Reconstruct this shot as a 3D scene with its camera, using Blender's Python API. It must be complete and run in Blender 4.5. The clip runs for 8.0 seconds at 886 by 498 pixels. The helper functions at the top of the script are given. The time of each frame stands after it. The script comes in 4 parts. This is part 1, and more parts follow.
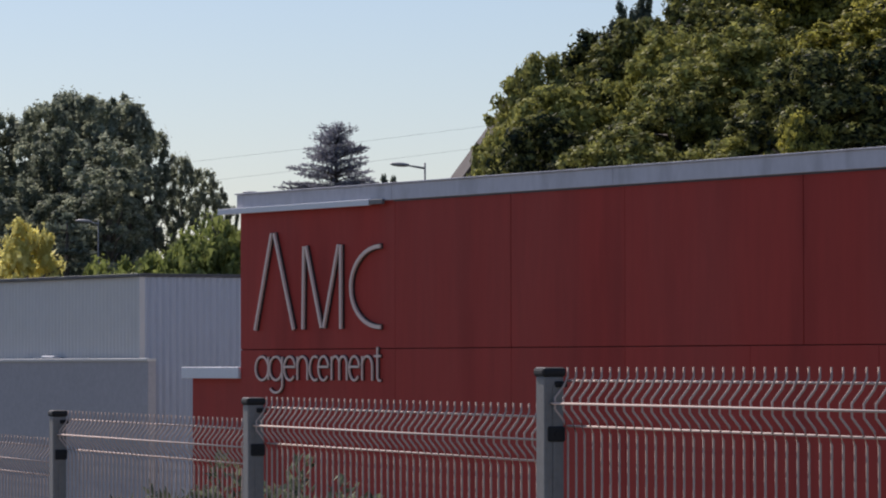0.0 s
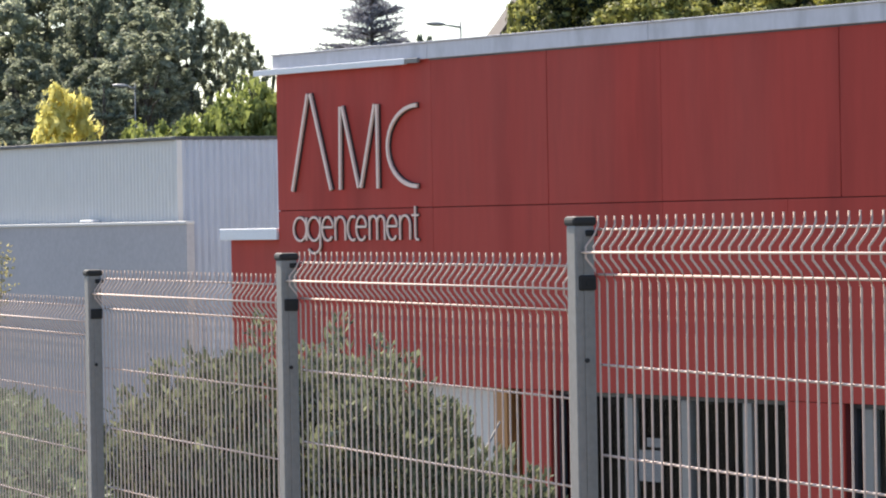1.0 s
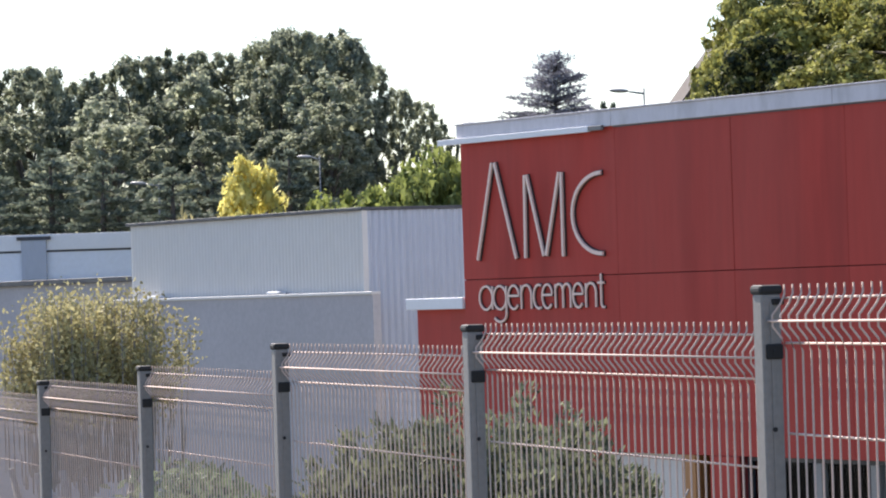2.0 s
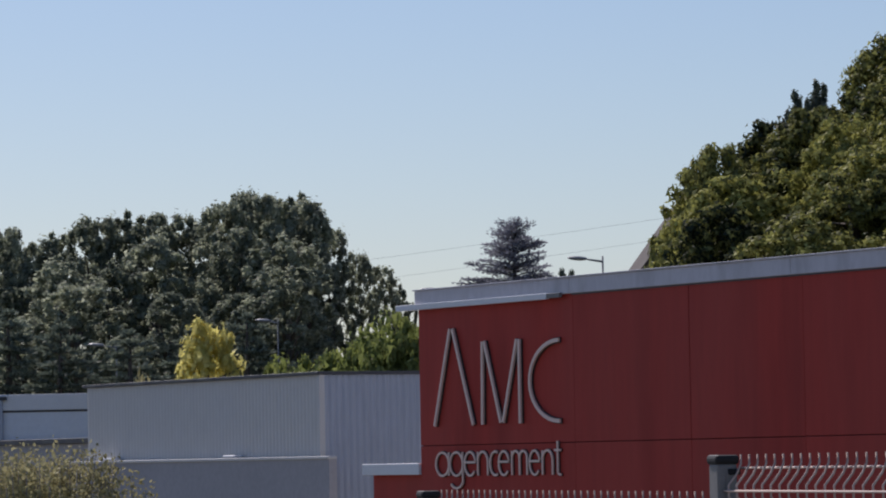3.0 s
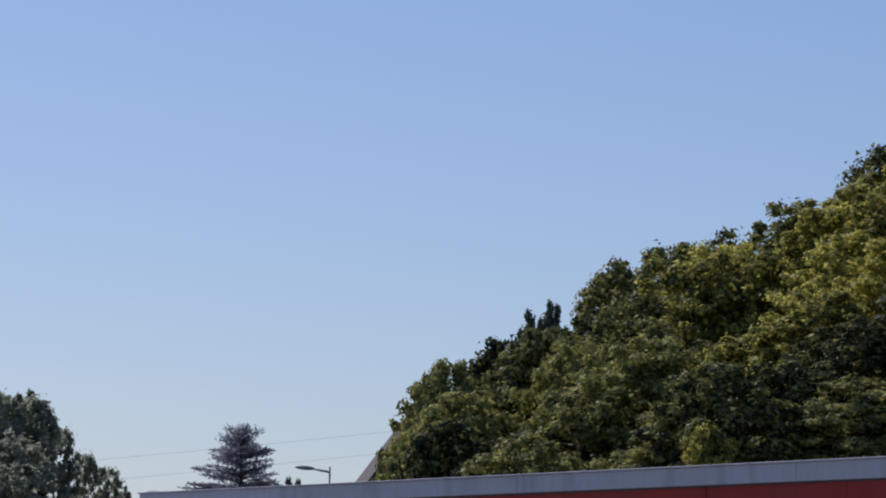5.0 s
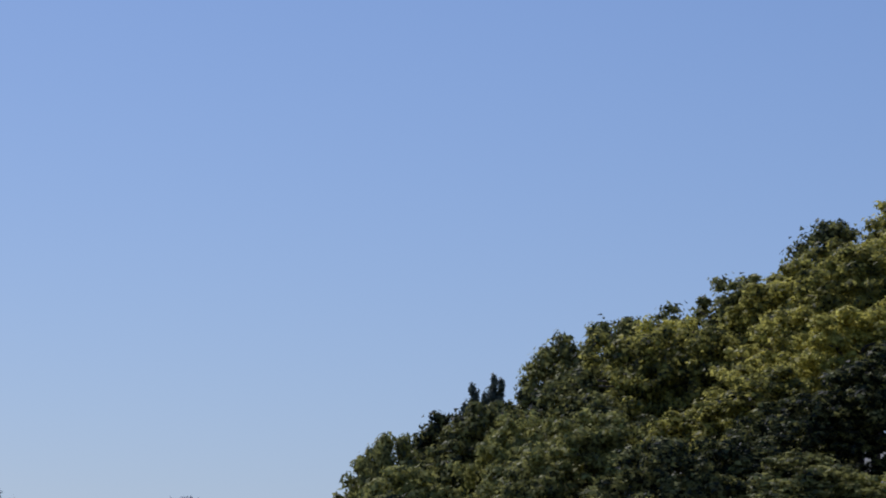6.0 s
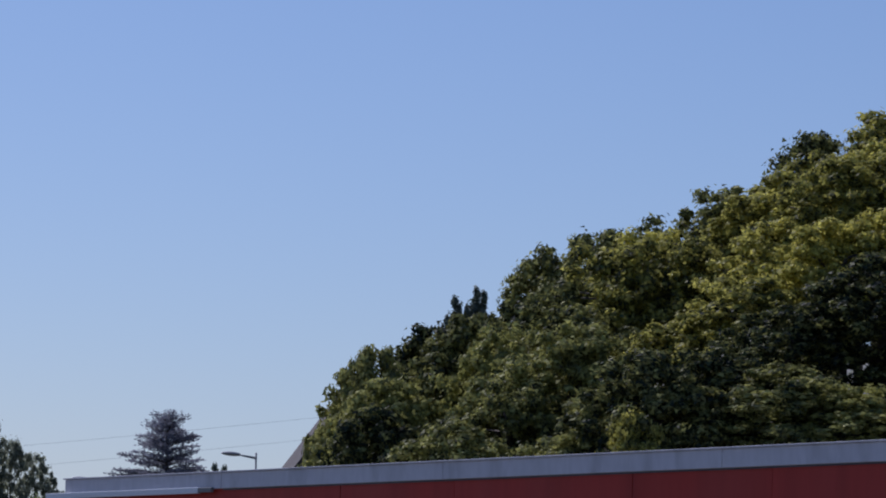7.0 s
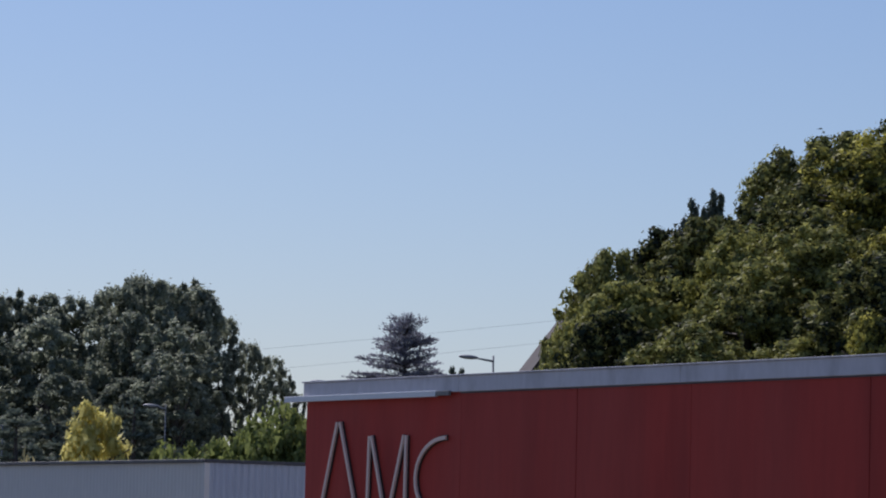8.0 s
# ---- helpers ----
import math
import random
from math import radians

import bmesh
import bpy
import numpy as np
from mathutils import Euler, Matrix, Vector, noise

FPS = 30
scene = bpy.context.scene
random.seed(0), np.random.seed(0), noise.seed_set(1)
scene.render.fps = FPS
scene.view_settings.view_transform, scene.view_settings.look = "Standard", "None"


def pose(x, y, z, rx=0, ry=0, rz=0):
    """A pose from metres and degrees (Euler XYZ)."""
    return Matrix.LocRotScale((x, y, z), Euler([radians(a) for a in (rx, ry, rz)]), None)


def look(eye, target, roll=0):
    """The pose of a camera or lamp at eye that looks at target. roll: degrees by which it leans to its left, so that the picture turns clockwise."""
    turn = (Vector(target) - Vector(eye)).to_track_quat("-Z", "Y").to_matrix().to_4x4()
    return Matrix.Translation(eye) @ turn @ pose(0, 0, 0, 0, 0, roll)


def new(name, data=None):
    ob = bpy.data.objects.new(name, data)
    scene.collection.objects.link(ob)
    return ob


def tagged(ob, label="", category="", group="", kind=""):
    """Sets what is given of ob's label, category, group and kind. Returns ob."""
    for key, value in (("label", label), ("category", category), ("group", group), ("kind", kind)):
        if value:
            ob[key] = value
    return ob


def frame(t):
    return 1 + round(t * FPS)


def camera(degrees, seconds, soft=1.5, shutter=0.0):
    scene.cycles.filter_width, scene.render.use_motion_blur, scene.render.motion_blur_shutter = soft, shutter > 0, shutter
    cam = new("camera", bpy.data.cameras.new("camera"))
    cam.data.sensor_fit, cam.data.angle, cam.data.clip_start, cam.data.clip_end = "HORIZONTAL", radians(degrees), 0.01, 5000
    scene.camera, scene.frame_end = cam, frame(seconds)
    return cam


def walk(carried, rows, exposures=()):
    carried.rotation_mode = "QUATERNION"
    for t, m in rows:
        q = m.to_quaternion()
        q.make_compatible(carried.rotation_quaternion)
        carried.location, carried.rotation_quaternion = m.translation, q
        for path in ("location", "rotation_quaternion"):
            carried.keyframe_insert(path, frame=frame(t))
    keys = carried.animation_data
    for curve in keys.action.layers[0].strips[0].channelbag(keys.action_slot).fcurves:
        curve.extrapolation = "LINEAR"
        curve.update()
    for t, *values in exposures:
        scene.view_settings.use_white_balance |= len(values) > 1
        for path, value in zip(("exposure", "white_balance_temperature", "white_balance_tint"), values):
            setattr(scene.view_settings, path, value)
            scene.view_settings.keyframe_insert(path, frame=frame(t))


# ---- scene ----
cam = camera(12.1, 8.0, soft=2.0)
walk(cam, [
    (0, pose(-0.020, 0, 1.670, 91.586, 0.126, -0.527)),
    (0.1, pose(-0.018, 0, 1.667, 91.302, 0.192, -0.534)),
    (0.2, pose(-0.016, 0, 1.664, 91.151, 0.260, -0.499)),
    (0.3, pose(-0.013, 0, 1.660, 90.940, 0.326, -0.481)),
    (0.4, pose(-0.011, 0, 1.657, 90.684, 0.393, -0.462)),
    (0.5, pose(-0.009, 0, 1.654, 90.338, 0.460, -0.457)),
    (0.6, pose(-0.007, 0, 1.653, 90.059, 0.569, -0.467)),
    (0.7, pose(-0.005, 0, 1.652, 89.792, 0.678, -0.455)),
    (0.8, pose(-0.004, 0, 1.652, 89.633, 0.786, -0.428)),
    (0.9, pose(-0.002, 0, 1.651, 89.622, 0.896, -0.286)),
    (1, pose(0.000, 0, 1.650, 89.670, 1.004, 0.013)),
    (1.1, pose(0.000, 0, 1.651, 89.681, 1.158, 0.399)),
    (1.2, pose(0.000, 0, 1.653, 89.760, 1.312, 0.818)),
    (1.3, pose(0.000, 0, 1.654, 89.823, 1.467, 1.214)),
    (1.4, pose(0.000, 0, 1.656, 89.887, 1.621, 1.631)),
    (1.5, pose(0.000, 0, 1.657, 89.969, 1.775, 2.035)),
    (1.7, pose(0.001, 0, 1.658, 90.090, 1.896, 2.436)),
    (2.8, pose(0.001, 0, 1.660, 92.754, 1.260, 2.407)),
    (3, pose(0.001, 0, 1.660, 92.913, 1.055, 1.965)),
    (3.1, pose(0.001, 0, 1.660, 93.038, 0.873, 1.663)),
    (3.2, pose(0.001, 0, 1.660, 93.205, 0.690, 1.236)),
    (3.3, pose(0.001, 0, 1.660, 93.412, 0.508, 0.731)),
    (3.4, pose(0.001, 0, 1.660, 93.615, 0.326, 0.219)),
    (3.5, pose(0.001, 0, 1.660, 93.839, 0.144, -0.263)),
    (3.6, pose(0.001, 0, 1.660, 93.981, 0.044, -0.663)),
    (3.7, pose(0.001, 0, 1.660, 94.167, -0.055, -0.947)),
    (3.8, pose(0.001, 0, 1.660, 94.330, -0.153, -1.223)),
    (3.9, pose(0.001, 0, 1.660, 94.386, -0.253, -1.382)),
    (4, pose(0.001, 0, 1.660, 94.463, -0.352, -1.473)),
    (4.1, pose(0.001, 0, 1.660, 94.444, -0.435, -1.547)),
    (4.2, pose(0.001, 0, 1.660, 94.483, -0.516, -1.574)),
    (4.3, pose(0.001, 0, 1.660, 94.570, -0.598, -1.593)),
    (4.4, pose(0.001, 0, 1.660, 94.726, -0.680, -1.597)),
    (4.5, pose(0.001, 0, 1.660, 94.967, -0.762, -1.600)),
    (4.7, pose(0.001, 0, 1.660, 95.326, -1.012, -1.633)),
    (5.8, pose(0.001, 0, 1.660, 96.743, -1.596, -2.401)),
    (6, pose(0.001, 0, 1.660, 96.816, -1.390, -2.669)),
    (6.5, pose(0.001, 0, 1.660, 96.711, -1.418, -3.021)),
    (6.7, pose(0.001, 0, 1.660, 96.644, -1.348, -2.979)),
    (6.8, pose(0.001, 0, 1.660, 96.382, -1.313, -2.952)),
    (6.9, pose(0.001, 0, 1.660, 95.982, -1.279, -2.922)),
    (7, pose(0.001, 0, 1.660, 95.621, -1.245, -2.895)),
    (7.1, pose(0.001, 0, 1.660, 95.292, -1.276, -2.859)),
    (7.2, pose(0.001, 0, 1.660, 95.018, -1.307, -2.783)),
    (7.3, pose(0.001, 0, 1.660, 94.810, -1.337, -2.689)),
    (7.4, pose(0.001, 0, 1.660, 94.655, -1.368, -2.473)),
    (7.5, pose(0.001, 0, 1.660, 94.582, -1.398, -2.103)),
    (7.6, pose(0.001, 0, 1.660, 94.447, -1.387, -1.573)),
    (7.7, pose(0.001, 0, 1.660, 94.391, -1.376, -1.060)),
    (7.8, pose(0.001, 0, 1.660, 94.327, -1.364, -0.542)),
    (7.9, pose(0.001, 0, 1.660, 94.272, -1.353, -0.079)),
    (8, pose(0.001, 0, 1.660, 94.222, -1.342, 0.352)),
], exposures=[(0, -0.21, 6300, 20), (0.5, 0.52, 6500, 16), (1.0, 1.18, 6750, 13), (1.7, 1.38, 6600, 14), (2.8, -0.40, 6150, 20), (3.5, -0.41, 6000, 20),
                 (4.5, -0.43, 5900, 21), (6.0, -0.70, 5420, 25), (7.0, -0.68, 5400, 25), (8.0, -0.55, 5700, 22)])

# ---- world and sun ----
SUN_TO = Vector((-0.47, 0.86, 0.95)).normalized()
world = bpy.data.worlds.new("sky")
scene.world = world
world.use_nodes = True
wn = world.node_tree.nodes
sky = wn.new("ShaderNodeTexSky")
sky.sky_type = "NISHITA"
sky.sun_disc = False
sky.sun_elevation = math.asin(SUN_TO.z)
sky.sun_rotation = math.atan2(SUN_TO.x, SUN_TO.y)
sky.air_density, sky.dust_density, sky.ozone_density = 1.0, 0.45, 3.6
wn["Background"].inputs["Strength"].default_value = 0.10
world.node_tree.links.new(sky.outputs[0], wn["Background"].inputs[0])
sun = new("sun", bpy.data.lights.new("sun", "SUN"))
sun.data.energy, sun.data.angle, sun.data.color = 5.0, radians(0.5), (1.0, 0.93, 0.82)
sun.matrix_world = look(SUN_TO * 60, (0, 0, 0))


# ---- materials ----
def mat(name, color, rough=0.7, metal=0.0, vary=0.15, scale=4.0, fine=40.0, bump=0.1, stretch=(1, 1, 1), spec=0.5, per_object=0.0, stain=None, stain_scale=0.6):
    """Paint, metal or stone: base colour broken by a coarse and a fine noise, with fine relief and optional stains."""
    m = bpy.data.materials.new(name)
    m.use_nodes = True
    nt = m.node_tree
    b = nt.nodes["Principled BSDF"]
    b.inputs["Metallic"].default_value = metal
    b.inputs["Specular IOR Level"].default_value = spec
    co = nt.nodes.new("ShaderNodeTexCoord")
    mp = nt.nodes.new("ShaderNodeMapping")
    mp.inputs["Scale"].default_value = stretch
    nt.links.new(co.outputs["Object"], mp.inputs[0])

    def noise_at(s, detail):
        n = nt.nodes.new("ShaderNodeTexNoise")
        n.inputs["Scale"].default_value, n.inputs["Detail"].default_value = s, detail
        nt.links.new(mp.outputs[0], n.inputs["Vector"])
        return n.outputs["Fac"]

    big, small = noise_at(scale, 5), noise_at(fine, 3)
    add = nt.nodes.new("ShaderNodeMath")
    add.operation = "ADD"
    nt.links.new(big, add.inputs[0])
    nt.links.new(small, add.inputs[1])
    last = add.outputs[0]
    if per_object:
        info = nt.nodes.new("ShaderNodeObjectInfo")
        mul = nt.nodes.new("ShaderNodeMath")
        mul.operation = "MULTIPLY_ADD"
        mul.inputs[1].default_value = per_object
        nt.links.new(info.outputs["Random"], mul.inputs[0])
        nt.links.new(last, mul.inputs[2])
        last = mul.outputs[0]
    ramp = nt.nodes.new("ShaderNodeMapRange")
    ramp.inputs["From Min"].default_value, ramp.inputs["From Max"].default_value = 0.6, 1.4 + per_object
    ramp.inputs["To Min"].default_value, ramp.inputs["To Max"].default_value = 1 - vary, 1 + vary
    nt.links.new(last, ramp.inputs[0])
    mix = nt.nodes.new("ShaderNodeVectorMath")
    mix.operation = "SCALE"
    mix.inputs[0].default_value = color
    nt.links.new(ramp.outputs[0], mix.inputs["Scale"])
    col = mix.outputs[0]
    if stain:
        sn = noise_at(stain_scale, 8)
        sr = nt.nodes.new("ShaderNodeMapRange")
        sr.inputs["From Min"].default_value, sr.inputs["From Max"].default_value = 0.52, 0.72
        sr.inputs["To Max"].default_value = 0.6
        nt.links.new(sn, sr.inputs[0])
        mx = nt.nodes.new("ShaderNodeMix")
        mx.data_type = "RGBA"
        mx.inputs["B"].default_value = (*stain, 1)
        nt.links.new(sr.outputs[0], mx.inputs["Factor"])
        nt.links.new(col, mx.inputs["A"])
        col = mx.outputs["Result"]
    nt.links.new(col, b.inputs["Base Color"])
    rr = nt.nodes.new("ShaderNodeMapRange")
    rr.inputs["From Min"].default_value, rr.inputs["From Max"].default_value = 0.3, 0.7
    rr.inputs["To Min"].default_value, rr.inputs["To Max"].default_value = max(0.02, rough - 0.1), min(1, rough + 0.1)
    nt.links.new(big, rr.inputs[0])
    nt.links.new(rr.outputs[0], b.inputs["Roughness"])
    if bump:
        bp = nt.nodes.new("ShaderNodeBump")
        bp.inputs["Strength"].default_value = bump
        bp.inputs["Distance"].default_value = 0.01
        nt.links.new(small, bp.inputs["Height"])
        nt.links.new(bp.outputs[0], b.inputs["Normal"])
    return m


def leaf_mat(name, dark, light, through_share=0.35, patch=0.35, tree_shift=0.25, start=0.4, full=1.05):
    """Foliage: each leaf its own tint, lighter and darker noise patches, and light passing through the blade."""
    m = bpy.data.materials.new(name)
    m.use_nodes = True
    nt = m.node_tree
    nt.nodes.remove(nt.nodes["Principled BSDF"])
    out = nt.nodes["Material Output"]
    geo = nt.nodes.new("ShaderNodeNewGeometry")
    info = nt.nodes.new("ShaderNodeObjectInfo")
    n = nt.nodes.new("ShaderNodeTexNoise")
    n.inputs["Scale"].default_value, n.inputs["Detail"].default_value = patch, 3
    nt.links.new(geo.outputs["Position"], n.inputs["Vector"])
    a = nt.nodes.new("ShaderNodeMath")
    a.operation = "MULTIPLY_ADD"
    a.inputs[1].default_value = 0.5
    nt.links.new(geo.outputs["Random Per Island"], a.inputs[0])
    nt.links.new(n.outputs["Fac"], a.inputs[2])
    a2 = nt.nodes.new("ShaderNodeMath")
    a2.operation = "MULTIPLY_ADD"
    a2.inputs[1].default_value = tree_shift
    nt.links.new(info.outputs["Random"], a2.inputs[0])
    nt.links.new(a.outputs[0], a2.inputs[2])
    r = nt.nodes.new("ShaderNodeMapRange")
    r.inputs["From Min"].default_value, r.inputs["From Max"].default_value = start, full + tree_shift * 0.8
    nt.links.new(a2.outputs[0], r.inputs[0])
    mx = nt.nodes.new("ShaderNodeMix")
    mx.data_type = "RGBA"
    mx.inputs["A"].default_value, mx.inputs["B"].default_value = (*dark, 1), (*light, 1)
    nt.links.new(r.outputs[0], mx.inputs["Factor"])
    d = nt.nodes.new("ShaderNodeBsdfDiffuse")
    t = nt.nodes.new("ShaderNodeBsdfTranslucent")
    g = nt.nodes.new("ShaderNodeBsdfGlossy")
    g.inputs["Roughness"].default_value = 0.55
    g.inputs["Color"].default_value = (0.5, 0.5, 0.5, 1)
    for s in (d, t):
        nt.links.new(mx.outputs["Result"], s.inputs["Color"])
    ms = nt.nodes.new("ShaderNodeMixShader")
    ms.inputs[0].default_value = through_share
    nt.links.new(d.outputs[0], ms.inputs[1])
    nt.links.new(t.outputs[0], ms.inputs[2])
    ms2 = nt.nodes.new("ShaderNodeMixShader")
    ms2.inputs[0].default_value = 0.04
    nt.links.new(ms.outputs[0], ms2.inputs[1])
    nt.links.new(g.outputs[0], ms2.inputs[2])
    nt.links.new(ms2.outputs[0], out.inputs[0])
    return m


def glass_mat():
    m = bpy.data.materials.new("window_glass")
    m.use_nodes = True
    b = m.node_tree.nodes["Principled BSDF"]
    b.inputs["Base Color"].default_value = (0.9, 0.95, 0.95, 1)
    b.inputs["Roughness"].default_value = 0.02
    b.inputs["Transmission Weight"].default_value = 1.0
    b.inputs["IOR"].default_value = 1.1
    return m


RED = mat("red_cladding", (0.44, 0.058, 0.044), 0.6, vary=0.14, scale=0.6, fine=5, bump=0.03, spec=0.12, per_object=0.25, stretch=(1.6, 1, 0.25), stain=(0.29, 0.038, 0.030), stain_scale=0.9)
RED_CORE = mat("red_joint", (0.15, 0.018, 0.018), 0.8, scale=2)
LILAC = mat("fascia_metal", (0.60, 0.575, 0.61), 0.5, vary=0.10, scale=1.2, fine=12, bump=0.02, stain=(0.3, 0.29, 0.3), stain_scale=2.0, stretch=(1, 1, 0.4))
WHITE = mat("white_paint", (0.78, 0.78, 0.80), 0.45, vary=0.06, scale=2, fine=20, bump=0.02)
LETTER_EDGE = mat("letter_dark_edge", (0.05, 0.035, 0.033), 0.6, vary=0.08, scale=4, fine=30, bump=0.02)
LETTER = mat("brushed_letter", (0.86, 0.64, 0.54), 0.5, vary=0.08, scale=4, fine=30, bump=0.02)
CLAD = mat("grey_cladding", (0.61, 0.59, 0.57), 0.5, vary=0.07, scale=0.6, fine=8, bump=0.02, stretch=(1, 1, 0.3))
# grey cladding with bluish sky shade in its colour; also the sliding door's blue-grey
CLAD_SHADE_DOOR = mat("shaded_side_and_door_cladding", (0.43, 0.465, 0.54), 0.5, vary=0.07, scale=0.6, fine=8, bump=0.02, stretch=(1, 1, 0.3))
RENDERED = mat("mauve_render", (0.43, 0.41, 0.42), 0.85, vary=0.12, scale=0.5, fine=14, bump=0.15, stain=(0.32, 0.305, 0.335), stain_scale=0.35)
TRIM_DARK = mat("dark_trim", (0.05, 0.05, 0.06), 0.5, scale=3)
PALE_BLUE = mat("pale_blue_cladding", (0.76, 0.80, 0.88), 0.5, vary=0.06, scale=0.5, fine=8, bump=0.02)
ROOFING = mat("roof_membrane", (0.20, 0.20, 0.21), 0.9, vary=0.2, scale=0.8, fine=20, bump=0.2)
GALV = mat("galvanised_steel", (0.225, 0.215, 0.205), 0.65, 0.15, vary=0.14, scale=9, fine=60, bump=0.05)
WIRE = mat("galvanised_wire", (0.54, 0.42, 0.365), 0.65, 0.1, vary=0.12, scale=14, fine=90, bump=0.05)
BLACK = mat("black_plastic", (0.012, 0.012, 0.013), 0.75, vary=0.1, scale=8, bump=0.03)
BARK = mat("bark", (0.10, 0.085, 0.07), 0.95, vary=0.3, scale=3, fine=25, bump=0.5, stretch=(1, 1, 0.25))
STEM = mat("shrub_stem", (0.29, 0.275, 0.255), 0.9, vary=0.25, scale=5, fine=40, bump=0.3)
WOOD = mat("orange_wood", (0.42, 0.19, 0.06), 0.6, vary=0.2, scale=3, fine=30, bump=0.1, stretch=(1, 1, 0.1))
FRAME_ALU = mat("window_frame_grey", (0.24, 0.235, 0.23), 0.5, 0.2, scale=4, bump=0.02)
SHUTTER = mat("shutter_white", (0.62, 0.58, 0.53), 0.6, vary=0.08, scale=2, bump=0.03)
# near-black colour stands in for the unlit room behind the windows
DARK_ROOM = mat("unlit_interior", (0.03, 0.03, 0.032), 0.9, scale=1)
PANE_PATCH = mat("pale_pane_patch", (0.22, 0.215, 0.21), 0.9, vary=0.3, scale=6)
TILE = mat("clay_roof", (0.09, 0.075, 0.065), 0.9, vary=0.2, scale=2, bump=0.2)
LAMP_GREY = mat("lamp_grey", (0.30, 0.31, 0.32), 0.5, 0.4, scale=4)
BEIGE = mat("beige_render", (0.34, 0.32, 0.26), 0.9, vary=0.15, scale=0.8, fine=12, bump=0.15)
GLASS = glass_mat()
# hill patches paint sunlit tufts and shaded gaps into the leaf colour
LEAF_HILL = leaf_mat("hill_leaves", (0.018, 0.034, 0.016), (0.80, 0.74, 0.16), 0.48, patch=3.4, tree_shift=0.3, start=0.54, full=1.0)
# darker copy of the hill leaves, with shade put into the colour
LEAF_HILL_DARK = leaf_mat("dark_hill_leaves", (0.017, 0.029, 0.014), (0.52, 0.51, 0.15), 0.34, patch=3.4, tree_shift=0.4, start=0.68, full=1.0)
LEAF_FOREST = leaf_mat("forest_leaves", (0.075, 0.10, 0.068), (0.58, 0.61, 0.44), 0.6, patch=0.9, start=0.46)
LEAF_YELLOW = leaf_mat("yellow_leaves", (0.60, 0.53, 0.12), (0.86, 0.79, 0.30), 0.5, patch=0.6)
LEAF_FRESH = leaf_mat("fresh_leaves", (0.08, 0.12, 0.035), (0.40, 0.44, 0.13), 0.45, patch=0.4)
LEAF_CEDAR = leaf_mat("cedar_needles", (0.11, 0.115, 0.135), (0.40, 0.40, 0.45), 0.3)
LEAF_SPRUCE = leaf_mat("spruce_needles", (0.06, 0.085, 0.065), (0.28, 0.32, 0.24), 0.3)
LEAF_SHRUB = leaf_mat("olive_shrub_leaves", (0.035, 0.046, 0.026), (0.35, 0.37, 0.22), patch=5.0)
LEAF_DRY = leaf_mat("dry_shrub_leaves", (0.21, 0.19, 0.10), (0.58, 0.53, 0.28), patch=2.5)
LEAF_WEED = leaf_mat("weed_leaves", (0.05, 0.072, 0.038), (0.30, 0.36, 0.21), patch=3.0)
GRASS = leaf_mat("grass_blades", (0.06, 0.08, 0.03), (0.24, 0.23, 0.10), patch=0.8)


# ---- mesh helpers ----
def part(name, bm, material, parent=None, label=""):
    """Links a bmesh as one mesh object, under a parent if given."""
    me = bpy.data.meshes.new(name)
    bm.to_mesh(me)
    bm.free()
    return place(name, me, material, parent, label)


def place(name, me, material, parent=None, label="", m=None):
    if material and not me.materials:
        me.materials.append(material)
    ob = new(name, me)
    ob.parent = parent
    if m is not None:
        ob.matrix_basis = m
    return tagged(ob, label)


def box(bm, x0, y0, z0, x1, y1, z1, bevel=0.0):
    r = bmesh.ops.create_cube(bm, size=1, matrix=Matrix.LocRotScale(((x0 + x1) / 2, (y0 + y1) / 2, (z0 + z1) / 2), None, (x1 - x0, y1 - y0, z1 - z0)))
    if bevel:
        edges = list({e for v in r["verts"] for e in v.link_edges})
        bmesh.ops.bevel(bm, geom=edges, offset=bevel, segments=2, affect="EDGES", profile=0.5)
    return bm


def boxed(*b, bevel=0.0):
    return box(bmesh.new(), *b, bevel=bevel)


def tube(bm, pts, radii, sides=6):
    """A tapered round bar through pts."""
    rings = []
    pts = [Vector(p) for p in pts]
    for i, p in enumerate(pts):
        d = (pts[min(i + 1, len(pts) - 1)] - pts[max(i - 1, 0)]).normalized()
        a = d.orthogonal().normalized() if abs(d.z) < 0.99 else Vector((1, 0, 0))
        b = d.cross(a).normalized()
        a = b.cross(d)
        r = radii[i] if hasattr(radii, "__len__") else radii
        rings.append([bm.verts.new(p + (a * math.cos(k * math.tau / sides) + b * math.sin(k * math.tau / sides)) * r) for k in range(sides)])
    for r0, r1 in zip(rings, rings[1:]):
        for k in range(sides):
            f = bm.faces.new((r0[k], r0[(k + 1) % sides], r1[(k + 1) % sides], r1[k]))
            f.smooth = True
    bm.faces.new(rings[0][::-1])
    bm.faces.new(rings[-1])
    return bm


def thing(name, m, label, category, group="", kind=""):
    ob = new(name)
    ob.matrix_basis = m
    return tagged(ob, label, category, group, kind)


# ---- ground ----
FENCE_O, FENCE_D = Vector((0.2897, 9.2526)), Vector((-0.2958, 0.9553))
SEAT = Vector((0.9553, 0.2958))


def smooth(a, b, x):
    t = np.clip((x - a) / (b - a), 0, 1)
    return t * t * (3 - 2 * t)


